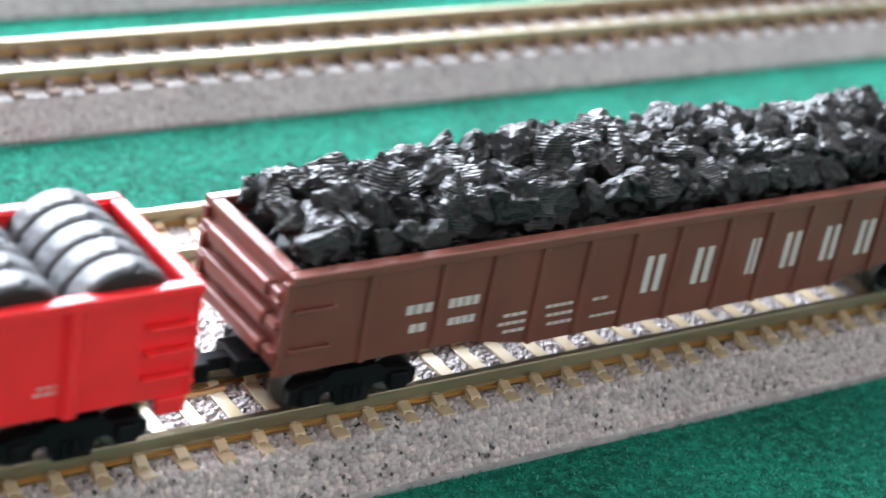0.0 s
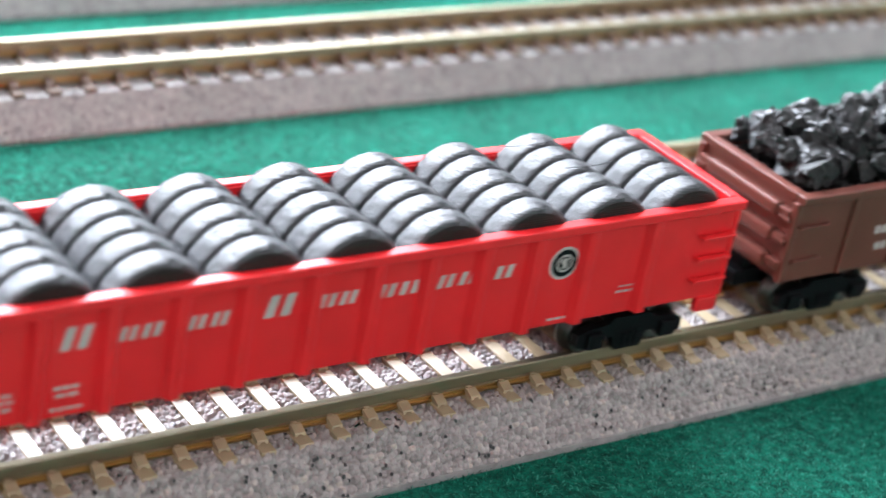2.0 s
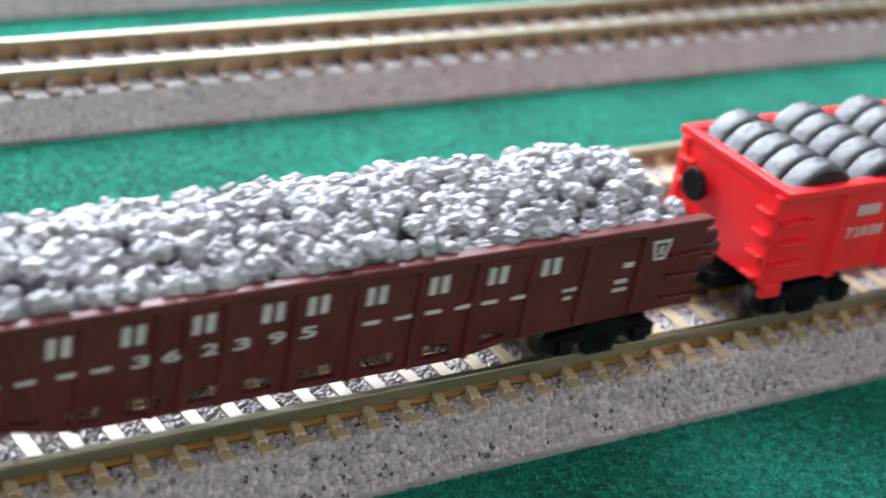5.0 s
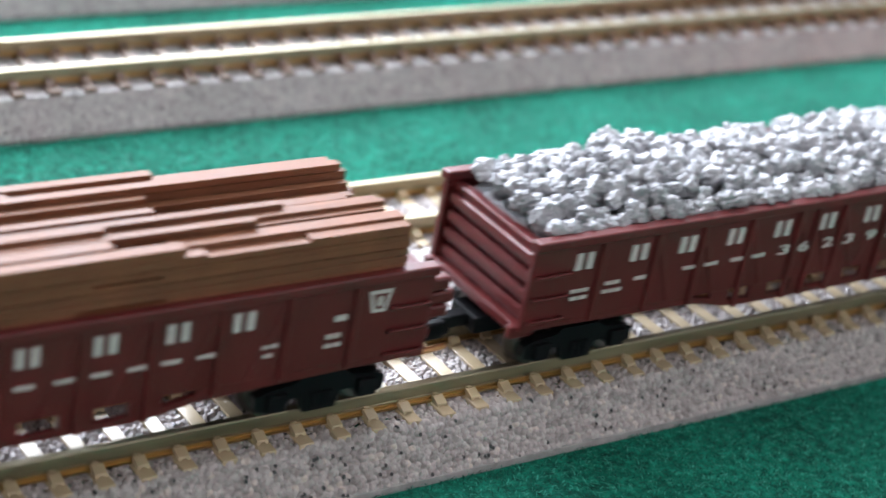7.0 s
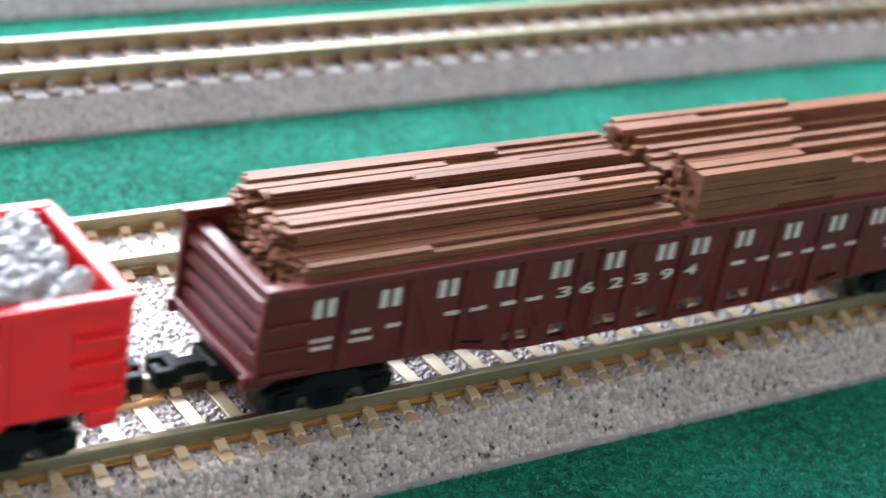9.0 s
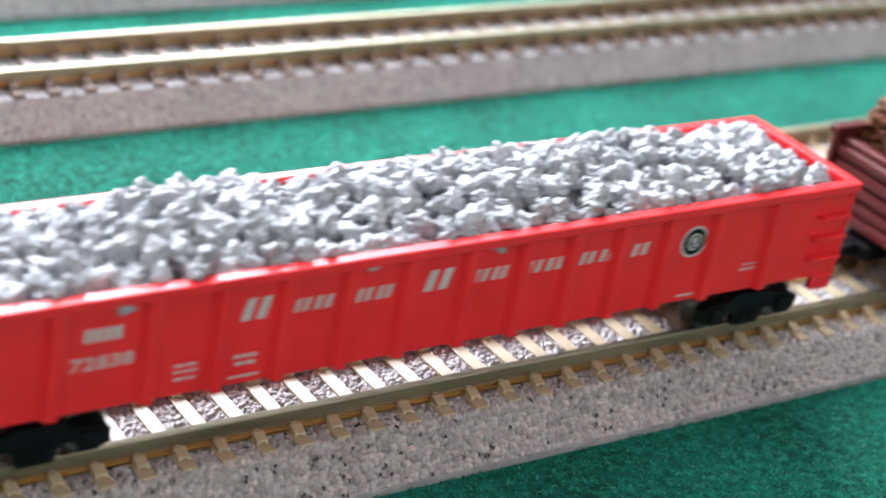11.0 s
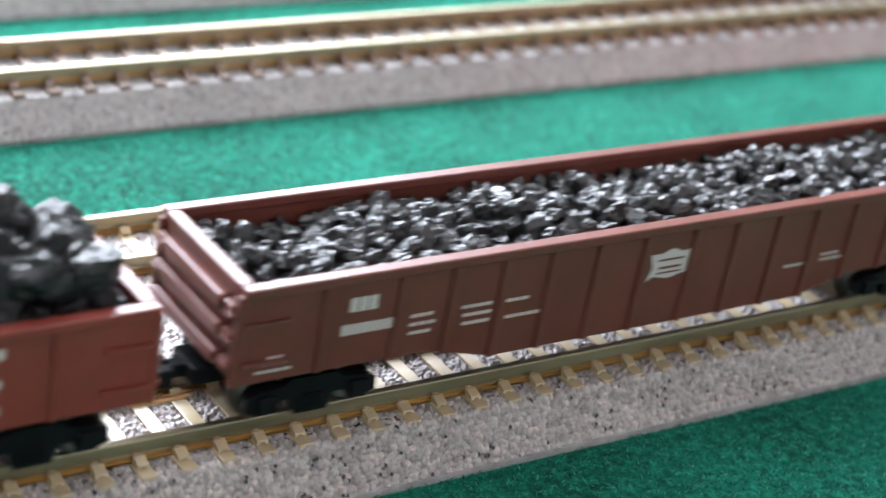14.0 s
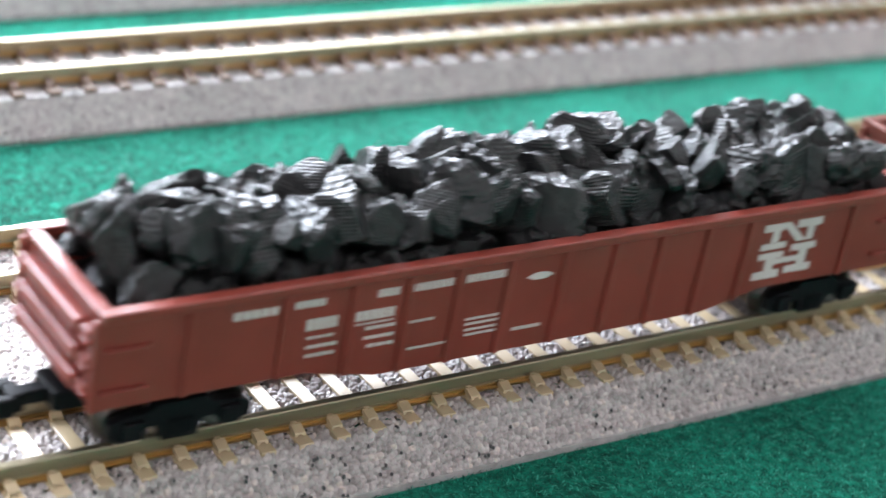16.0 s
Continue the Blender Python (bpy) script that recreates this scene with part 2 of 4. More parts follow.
slab("wall_north_high", -2.6, 3.6, WALL_Y, WALL_Y + 0.2, WIN_Z1, 1.85, M_PAINT, WALL, "wall")
slab("wall_north_west", -2.6, WIN_X0, WALL_Y, WALL_Y + 0.2, WIN_Z0, WIN_Z1, M_PAINT, WALL, "wall")
slab("wall_north_east", WIN_X1, 3.6, WALL_Y, WALL_Y + 0.2, WIN_Z0, WIN_Z1, M_PAINT, WALL, "wall")


def bank(y_lo, y_hi):
    return [(y_lo, -0.3), (y_lo, 0.6), (y_lo + 3.6, BED_TOP), (y_hi - 3.6, BED_TOP), (y_hi, 0.6), (y_hi, -0.3)]


def roadbed(name, y_lo, y_hi, x0, x1, label, steps=40):
    """A ballast bank with sloping shoulders between two sides."""
    rows = [[(x0 + (x1 - x0) * i / steps, y, z) for i in range(steps + 1)] for y, z in bank(y_lo, y_hi)]
    return tagged(sheet(name, rows, M_BALLAST), label, "roadbed", kind="structure")


def grain_bank(name, prof, x0, x1, label, res, size=0.62, high=0.52):
    """The same bank with every grain of its moulded ballast raised."""
    seg = np.array(prof)
    ln = np.concatenate([[0], np.cumsum(np.hypot(*np.diff(seg, axis=0).T))])
    u = np.linspace(0, ln[-1], int(ln[-1] / res))
    yy, zz = np.interp(u, ln, seg[:, 0]), np.interp(u, ln, seg[:, 1])
    tg = np.stack([np.gradient(yy), np.gradient(zz)], 1)
    tg /= np.linalg.norm(tg, axis=1)[:, None]
    ny_, nz_ = -tg[:, 1], tg[:, 0]
    xs = np.linspace(x0, x1, int((x1 - x0) / res))
    U, X = np.meshgrid(u, xs, indexing="ij")
    rs = np.random.RandomState(4)
    gu, gx = int(ln[-1] / size) + 4, int((x1 - x0) / size) + 4
    cu, cx = rs.uniform(0.12, 0.88, (gu, gx)), rs.uniform(0.12, 0.88, (gu, gx))
    tone, tall = rs.uniform(0, 1, (gu, gx)), rs.uniform(0.45, 1.25, (gu, gx))
    iu, jx = (U / size).astype(int) + 1, ((X - x0) / size).astype(int) + 1
    best, lift, col = np.full(U.shape, 9.0), np.zeros(U.shape), np.zeros(U.shape)
    for a in (-1, 0, 1):
        for c in (-1, 0, 1):
            i, j = iu + a, jx + c
            d = np.hypot(U / size + 1 - i - cu[i, j], (X - x0) / size + 1 - j - cx[i, j])
            w = d < best
            best[w], lift[w], col[w] = d[w], tall[i, j][w], tone[i, j][w]
    h = high * (0.45 + 0.55 * lift) * np.sqrt(np.clip(1 - (best / 0.61) ** 2, 0, 1))
    col = np.where((col < 0.06) & (best < 0.34), 0.0, 0.1 + 0.9 * col)
    V = np.stack([X, yy[:, None] + ny_[:, None] * h, zz[:, None] + nz_[:, None] * h], 2).reshape(-1, 3) * 0.001
    n, m = U.shape
    k = (np.arange(n - 1)[:, None] * m + np.arange(m - 1)).ravel()
    F = np.stack([k, k + 1, k + m + 1, k + m], 1)
    me = bpy.data.meshes.new(name)
    me.from_pydata(V.tolist(), [], F.tolist())
    me.attributes.new("grain", "FLOAT", "POINT").data.foreach_set("value", col.ravel())
    me.polygons.foreach_set("use_smooth", [True] * len(me.polygons))
    me.materials.append(M_GRAINS)
    return tagged(new(name, me), label, "roadbed", kind="structure")


BED = "grey-brown moulded ballast bank under two parallel tracks"
FULL = bank(-12.5, Y_MID + 12.5)
grain_bank("roadbed_front", [(-12.3, 0.4), (-12.2, 0.8), FULL[2], (-7.0, BED_TOP)], 60, 235, BED, 0.08)
grain_bank("roadbed_inner", [(-7.0, BED_TOP), (9.0, BED_TOP)], 60, 235, BED, 0.12)
grain_bank("roadbed_middle", [(9.0, BED_TOP)] + FULL[3:], 60, 235, BED, 0.2)
slab("roadbed_lip", -0.8, 1.05, -0.0128, -0.0121, 0.0, 0.00085, M_LIP, "smooth grey plastic edge along the ballast bank", "roadbed edge")
roadbed("roadbed_double_east", -12.5, Y_MID + 12.5, 235, 1050, BED)
roadbed("roadbed_double_west", -12.5, Y_MID + 12.5, -800, 60, BED)
roadbed("roadbed_back", Y_BACK - 12.5, Y_BACK + 12.5, -800, 1050, "grey-brown moulded ballast bank under the back track")
roadbed("roadbed_far", Y_FAR - 12.5, Y_FAR + 12.5, -800, 1050, "grey-brown moulded ballast bank at the far edge")


def rail_mesh(x0, x1):
    """Rail section: a tall flat-sided head on a short stem, 2 mm high."""
    half = [(-0.62, 0.3), (-0.62, 0.56), (-0.48, 0.64), (-0.48, 1.88), (-0.38, 2.0)]
    sec = half + [(-y, z) for y, z in reversed(half)]
    bm = bmesh.new()
    ends = [[bm.verts.new((x, y, z)) for y, z in sec] for x in (x0, x1)]
    n = len(sec)
    for i in range(n):
        bm.faces.new((ends[0][i], ends[0][(i + 1) % n], ends[1][(i + 1) % n], ends[1][i]))
    bm.faces.new(ends[0][::-1])
    bm.faces.new(ends[1])
    bmesh.ops.recalc_face_normals(bm, faces=bm.faces)
    return bm


def tie_clip(bm, y_in, y_out):
    """Sloped spike plate that grips the rail's foot; its lower edge is cut back to a slot."""
    def wedge(x0, x1, prof):
        a = [bm.verts.new((x0, y, z)) for y, z in prof]
        b = [bm.verts.new((x1, y, z)) for y, z in prof]
        f = [bm.faces.new(a), bm.faces.new(b[::-1])]
        f += [bm.faces.new((a[i], b[i], b[(i + 1) % len(a)], a[(i + 1) % len(a)])) for i in range(len(a))]
        bmesh.ops.recalc_face_normals(bm, faces=f)
    d = y_out - y_in
    wedge(-0.62, 0.62, [(y_in, 1.30), (y_in, 1.82), (y_in + 0.25 * d, 1.82), (y_out - 0.05 * d, 1.46), (y_out, 1.30)])
    wedge(-0.62, 0.62, [(y_in, 1.05), (y_in, 1.32), (y_out - 0.3 * d, 1.32), (y_out - 0.3 * d, 1.05)])
    for x in (-0.62, 0.34):
        wedge(x, x + 0.28, [(y_out - 0.32 * d, 1.05), (y_out - 0.32 * d, 1.32), (y_out, 1.32), (y_out + 0.04 * d, 1.05)])
    wedge(-0.3, 0.3, [(y_in - 0.32 * d, 1.5), (y_in - 0.32 * d, 1.78), (y_in + 0.1 * d, 1.92), (y_in + 0.1 * d, 1.5)])


def tie_mesh():
    bm = bmesh.new()
    box(bm, -0.86, 0.86, -8.8, 8.8, 0.0, 1.1, bevel=0.12)
    for s in (-1, 1):
        tie_clip(bm, s * 5.9, s * 7.3)
        tie_clip(bm, s * 3.9, s * 3.1)
    return bm


def track(name, y, pitch, phase, lo, hi, label, tie_material):
    """Two rails on separate ties."""
    t = tagged(new(name), label, "track", kind="structure")
    t.location = (0, y * 0.001, 0)
    me = None
    for s in (-1, 1):
        r = part("rail", rail_mesh(-800, 1050), M_RAIL, t)
        r.location = (0, s * 0.00495, (RAIL_TOP - 2.0) * 0.001)
        part("rail_foot", boxes((-800, 1050, -1.2, 1.2, 0.02, 0.27), (-800, 1050, -0.86, 0.86, 0.26, 0.46)), M_BRASS, r)
    for k in range(lo, hi):
        if me is None:
            o = part("tie", tie_mesh(), tie_material, t)
            me = o.data
        else:
            o = part("tie", me, None, t)
        o.location = ((phase + pitch * k) * 0.001, 0, (TIE_TOP - 1.1) * 0.001)
    bm = bmesh.new()
    for k in (*range(int((-800 - phase) / pitch) + 1, lo), *range(hi, int((1050 - phase) / pitch))):
        x = phase + pitch * k
        box(bm, x - 0.86, x + 0.86, -8.8, 8.8, TIE_TOP - 1.1, TIE_TOP)
    tagged(part("far_ties", bm, tie_material, t), kind="stuff")
    return t


TIE_PITCH = 4.378
track("track_near", Y_NEAR, TIE_PITCH, 70.5, -12, 100, "brass-coloured rails on tan ties, train runs on it", M_TIE)
track("track_mid", Y_MID, TIE_PITCH, 72.0, -10, 100, "brass-coloured rails on tan ties beside the train", M_TIE)
track("track_back", Y_BACK, 5.23, 107.0, -8, 100, "empty brass-coloured rails on dark brown ties", M_BROWN_TIE)
track("track_far", Y_FAR, 5.23, 107.0, -4, 100, "far empty brass-coloured rails on dark brown ties", M_BROWN_TIE)

# ---- wagons ----
def wheelset():
    bm = bmesh.new()
    for s in (-1, 1):
        lathe_y(bm, [(0.0, s * 3.6), (1.9, s * 3.6), (2.9, s * 3.7), (2.9, s * 4.1), (2.55, s * 4.3), (2.55, s * 5.4), (2.1, s * 5.5), (1.8, s * 5.2), (0.5, s * 5.2), (0.0, s * 5.9)], 24)
    lathe_y(bm, [(0.0, -3.7), (0.6, -3.7), (0.6, 3.7), (0.0, 3.7)], 12)
    return bm


def side_frame(s):
    """Cast truck side frame with journal boxes and a spring pack."""
    y0, y1 = (5.9, 7.0) if s > 0 else (-7.0, -5.9)
    pts = [(-7.6, 1.9), (-6.3, 1.5), (-4.3, 1.7), (-3.5, 2.6), (-2.4, 2.5), (-1.9, 0.7), (1.9, 0.7), (2.4, 2.5), (3.5, 2.6), (4.3, 1.7), (6.3, 1.5), (7.6, 1.9), (7.6, 3.4), (6.3, 3.9), (3.4, 4.2), (2.6, 4.9), (-2.6, 4.9), (-3.4, 4.2), (-6.3, 3.9), (-7.6, 3.4)]
    bm = extrude_xz(pts, y0, y1)
    yo = y1 if s > 0 else y0
    for x in (-5.25, 5.25):
        box(bm, x - 1.1, x + 1.1, yo - 0.3, yo + 0.6 * s, 1.6, 3.6, bevel=0.2) if s > 0 else box(bm, x - 1.1, x + 1.1, yo - 0.6, yo + 0.3, 1.6, 3.6, bevel=0.2)
    for x in (-0.9, 0.0, 0.9):
        a, b = (yo - 0.2, yo + 0.35) if s > 0 else (yo - 0.35, yo + 0.2)
        box(bm, x - 0.33, x + 0.33, a, b, 1.2, 3.0, bevel=0.12)
    return bm


def coupler():
    """Knuckle coupler head on a draft box, pointing to +x from the car end."""
    bm = boxes((-6.5, 0.6, -2.4, 2.4, 3.0, 5.0), (0.4, 3.6, -0.8, 0.8, 3.2, 4.7), bevel=0.2)
    for q in ((3.2, 6.0, -2.0, -0.7, 2.9, 5.0), (3.0, 4.6, -1.0, 1.4, 2.9, 5.0), (4.2, 6.4, 0.9, 2.0, 2.9, 5.0), (5.4, 6.4, -0.1, 1.4, 2.9, 5.0)):
        box(bm, *q, bevel=0.25)
    return bm


def trip_wire():
    """Thin wire hook lying flat under the coupler, its open end forward."""
    bm = bmesh.new()
    path = []
    for i in range(17):
        a = math.pi * (0.5 + i / 16)
        path.append(Vector((2.2 + 1.6 * math.cos(a), -1.3 + 1.4 * math.sin(a), 2.4)))
    path = [Vector((6.8, 0.5, 3.0)), Vector((4.6, 0.2, 2.7))] + path + [Vector((4.8, -2.7, 2.3)), Vector((7.6, -2.4, 2.3))]
    last = len(path) - 1
    prev = None
    for i, p in enumerate(path):
        d = (path[min(i + 1, last)] - path[max(i - 1, 0)]).normalized()
        u = d.orthogonal().normalized()
        w = d.cross(u)
        ring = [bm.verts.new(p + 0.34 * (u * math.cos(k * math.pi / 4) + w * math.sin(k * math.pi / 4))) for k in range(8)]
        if prev:
            off = min(range(8), key=lambda s: sum((ring[(k + s) % 8].co - prev[k].co).length for k in range(8)))
            ring = [ring[(k + off) % 8] for k in range(8)]
            for k in range(8):
                bm.faces.new((prev[k], prev[(k + 1) % 8], ring[(k + 1) % 8], ring[k]))
        prev = ring
    bmesh.ops.recalc_face_normals(bm, faces=bm.faces)
    return bm


SHARED = {}


def shared(name, make, material, parent, label="", smooth=False):
    """A part on a mesh shared by all alike parts."""
    if name in SHARED:
        return part(name.split("/")[0], SHARED[name], None, parent, label)
    o = part(name.split("/")[0], make(), material, parent, label, smooth)
    SHARED[name] = o.data
    return o


WHEELS = []


def running_gear(car, L):
    for s in (-1, 1):
        tk = shared("truck", lambda: boxes((-1.6, 1.6, -6.0, 6.0, 2.4, 4.8), (-1.0, 1.0, -1.0, 1.0, 4.6, 6.0), bevel=0.25), M_BLACK, car)
        tk.location = (s * (L / 2 - 10.5) * 0.001, 0, 0)
        for e in (-1, 1):
            shared("side_frame/%d" % e, lambda: side_frame(e), M_BLACK, tk)
            w = shared("wheelset", wheelset, M_STEEL, tk, "", True)
            w.location = (e * 0.00525, 0, 0.00255)
            WHEELS.append(w)
        c = shared("coupler", coupler, M_BLACK, car)
        c.matrix_basis = pose(s * (L / 2 + 0.2) * 0.001, 0, 0, 0, 0, 0 if s > 0 else 180)
        if s > 0:
            shared("coupler_wire", trip_wire, M_COPPER, c, "bent copper-coloured wire", True)


def side_plates(car, mat, h, a, b, sill, belly, top, slots):
    """The side sheet, with its sagging lower edge and any drain slots."""
    k0, k1 = h - 22.5, h - 31
    low = lambda x: sill if abs(x) > k0 else (belly if abs(x) < k1 else sill + (belly - sill) * (k0 - abs(x)) / (k0 - k1))
    if not slots:
        pts = [(-h + 0.2, sill), (-k0, sill), (-k1, belly), (k1, belly), (k0, sill), (h - 0.2, sill), (h - 0.2, top - 0.3), (-h + 0.2, top - 0.3)]
        part("side_panel", extrude_xz(pts, a, b, 0.08), mat, car)
        return low
    zs = sill + 0.55
    part("side_panel", boxes((-h + 0.2, h - 0.2, a, b, zs, top - 0.3), bevel=0.05), mat, car)
    edge = [-h + 0.2] + [v for s in slots for v in s] + [h - 0.2]
    for x0, x1 in zip(edge[::2], edge[1::2]):
        part("side_pier", extrude_xz([(x0, low(x0)), (x1, low(x1)), (x1, zs), (x0, zs)], a, b), mat, car)
    for x0, x1 in slots:
        l0, l1 = low(x0), low(x1)
        part("slot_sill", extrude_xz([(x0, l0), (x1, l1), (x1, l1 + 0.75), (x0, l0 + 0.75)], a, b), mat, car)
    return low


def gondola(label, mat, L, W, top, sill, belly, posts, style, brake=False, slots=()):
    """Gondola on its wheels: x along the track, base at rail height. W: half width; belly: how low the side hangs in the middle."""
    car = tagged(new("gondola_wagon"), label, "freight wagon", "wagons of the train")
    h = L / 2
    yo = W - (1.0 if style == "pressed" else 0.5)
    inset = 1.3 if style == "slatted" else 0.0
    for s in (-1, 1):
        a, b = (yo - 0.7, yo) if s > 0 else (-yo, -yo + 0.7)
        low = side_plates(car, mat, h, a, b, sill, belly, top, slots)
        a, b = (W - 1.5, W + 0.05) if s > 0 else (-W - 0.05, -W + 1.5)
        part("top_rail", boxes((-h, h, a, b, top - 1.1, top), bevel=0.2), mat, car)
        a, b = (yo - 0.1, W - 0.05) if s > 0 else (-W + 0.05, -yo + 0.1)
        for k, x in enumerate(posts):
            z0 = low(x) + 0.05
            if style == "pressed":
                bm = bmesh.new()
                box(bm, x - 1.15, x + 1.15, a, b, z0, top - 1.0)
                for v in bm.verts:
                    if abs(v.co.y) > yo:
                        v.co.x = x + (v.co.x - x) * 0.45
                bmesh.ops.bevel(bm, geom=bm.edges[:], offset=0.14, segments=2, affect="EDGES", profile=0.5)
            else:
                bm = boxes((x - 0.36, x + 0.36, a, b, z0, top - 1.0), bevel=0.14)
            part("side_post", bm, mat, car)
            if style == "slatted" and 0 < k < len(posts) - 1:
                d = 3.6 if x < 0 else -3.6
                ya, yb = (yo - 0.1, yo + 0.14) if s > 0 else (-yo - 0.14, -yo + 0.1)
                bm = extrude_xz([(x - 0.45, top - 1.1), (x + 0.45, top - 1.1), (x + d + 0.45, sill + 0.6), (x + d - 0.45, sill + 0.6)], ya, yb, 0.1)
                part("brace", bm, mat, car)
        zs = (top - 4.0, top - 8.4) if style == "riveted" else (top - 4.2, top - 6.9, top - 9.6)
        for z in zs:
            for e in (-1, 1):
                x0, x1 = sorted((e * (h - 0.5), e * (h - 5.2)))
                y0, y1 = sorted((s * (yo + 0.3), s * (W + 0.12)))
                g = part("grab_iron", boxes((x0, x1, y0, y1, z - 0.2, z + 0.2), bevel=0.1), mat, car)
                for xf in (x0 + 0.25, x1 - 0.25):
                    box_y = sorted((s * (yo - 0.1), s * (yo + 0.45)))
                    part("grab_foot", boxes((xf - 0.2, xf + 0.2, *box_y, z - 0.18, z + 0.18)), mat, g)
    part("floor_plate", boxes((-h + 0.8, h - 0.8, -yo + 0.6, yo - 0.6, sill + 0.6, sill + 1.6), bevel=0.05), mat, car)
    part("centre_sill", boxes((-h + 1, h - 1, -1.6, 1.6, 3.9, sill + 0.7), bevel=0.1), M_BLACK, car)
    for e in (-1, 1):
        f = h - inset
        span = lambda p, q: tuple(sorted((e * p, e * q)))
        end = part("end_panel", boxes((*span(f - 0.9, f - 0.1), -yo + 0.3, yo - 0.3, sill, top - (1.4 if inset else 0.25)), bevel=0.08), mat, car)
        part("end_rail", boxes((*span(f - 1.4, f + 0.1), -W + 1.45, W - 1.45, top - (2.4 if inset else 1.05), top - (1.3 if inset else 0.0)), bevel=0.18), mat, car)
        if style == "riveted":
            # pressed end: three tapering ribs that step in towards the corners
            for i in range(3):
                z = sill + 1.9 + (top - sill - 4.6) * i / 2
                bm = boxes((*span(f - 0.3, f + 1.2), -yo + 2.6, yo - 2.6, z - 0.85, z + 0.85), bevel=0.4)
                for y in (-yo + 1.7, yo - 1.7):
                    box(bm, *span(f - 0.3, f + 0.8), y - 1.0, y + 1.0, z - 0.6, z + 0.6, bevel=0.25)
                part("end_rib", bm, mat, end)
            for s in (-1, 1):
                part("corner_post", boxes((*span(f - 0.4, f + 0.45), s * (yo - 0.35) - 0.5, s * (yo - 0.35) + 0.5, sill - 0.1, top - 0.9), bevel=0.18), mat, end)
                for z in (top - 3.2, top - 6.0, top - 8.8):
                    part("ladder_rung", boxes((*span(f + 0.2, f + 1.0), s * (yo - 1.3) - 0.9, s * (yo - 1.3) + 0.9, z - 0.22, z + 0.22), bevel=0.1), mat, end)
        elif style == "slatted":
            out = 0.75 if e < 0 else 2.4
            for i in range(4):
                z = sill + 1.5 + (top - sill - 4.4) * i / 3
                part("end_rib", boxes((*span(f - 0.2, f + out), -yo + 1.0, yo - 1.0, z - 0.66, z + 0.66), bevel=0.32), mat, end)
            for s in (-1, 1):
                part("corner_post", boxes((*span(f - 0.3, h - 0.1), s * (yo - 0.45) - 0.45, s * (yo - 0.45) + 0.45, sill - 0.1, top - 1.5), bevel=0.15), mat, end)
                if e < 0:
                    part("step", boxes((*span(h - 2.2, h + 0.9), s * (yo - 0.9) - 0.5, s * (yo - 0.9) + 0.5, sill - 1.0, sill + 0.5), bevel=0.2), mat, car)
                else:
                    for z, far in ((top - 2.9, 2.3), (top - 4.5, 3.0), (top - 6.1, 2.6)):
                        part("rib_tip", boxes((*span(f + 0.2, h + far), s * (yo - 1.3) - 0.8, s * (yo - 1.3) + 0.8, z - 0.74, z + 0.74), bevel=0.32), mat, end)
            part("end_sill", boxes((*span(f - 0.4, f + 1.6), -yo + 0.4, yo - 0.4, sill - 0.6, sill + 0.5), bevel=0.15), mat, end)
        else:
            for s in (-1, 1):
                part("corner_post", boxes((*span(f - 0.4, f + 0.3), s * (yo - 0.4) - 0.6, s * (yo - 0.4) + 0.6, sill - 0.1, top - 0.9), bevel=0.2), mat, end)
                part("step", boxes((*span(h - 3.4, h - 0.3), s * yo - 0.45, s * yo + 0.45, sill - 1.7, sill + 0.1), bevel=0.2), mat, car)
                for z in (top - 3.4, top - 6.2, top - 9.0, top - 11.6):
                    part("ladder_rung", boxes((*span(f + 0.1, f + 0.9), s * (yo - 1.7) - 1.2, s * (yo - 1.7) + 1.2, z - 0.25, z + 0.25), bevel=0.15), mat, end)
            if brake and e < 0:
                bm = bmesh.new()
                lathe_y(bm, [(0, 0), (1.2, 0), (1.6, -0.2), (2.0, -0.2), (2.0, 0.3), (1.6, 0.3), (1.2, 0.1), (0.0, 0.5)], 24)
                bmesh.ops.rotate(bm, cent=(0, 0, 0), matrix=Matrix.Rotation(radians(90), 3, "Z"), verts=bm.verts)
                bmesh.ops.translate(bm, vec=(-h - 1.0, 4.4, top - 5.4), verts=bm.verts)
                part("brake_wheel", bm, M_BLACK, end, "black brake wheel", True)
                part("brake_step", boxes((-h - 1.8, -h, 2.2, 6.8, top - 10.6, top - 9.9), bevel=0.15), mat, end)
    running_gear(car, L)
    return car


CARS = []   # wagon, offset of its centre behind the first red wagon's front end


def wagon(x_front, x_rear, *args, **kw):
    c = gondola(*args, **kw)
    CARS.append((c, (x_front + x_rear) / 2))
    return c


POSTS_RIVETED = (-44.0, -35.3, -28.9, -22.6, -16.4, -10.0, -3.6, 3.6, 10.0, 16.4, 22.6, 28.9, 35.3, 43.2)
POSTS_LOGO = (-44.0, -33.8, -26.1, -19.6, -13.6, -7.2, 0.0, 6.9, 13.4, 20.2, 26.6, 43.2)
POSTS_PRESSED = (-44.7, -35.2, -28.0, -21.1, -14.1, -7.2, 0.2, 7.1, 13.6, 20.2, 26.9, 34.0, 42.9)
POSTS_SLATTED = (-43.6, -36.0, -29.3, -22.0, -14.4, -11.5, -7.2, 0.3, 7.3, 14.6, 21.6, 28.7, 36.0, 43.6)
SLOTS = ((-28.7, -25.6), (-22.9, -19.4), (-16.8, -13.2), (-10.6, -7.0), (-4.4, -1.2), (1.6, 5.8), (9.0, 13.0), (16.4, 20.0), (23.4, 26.8))

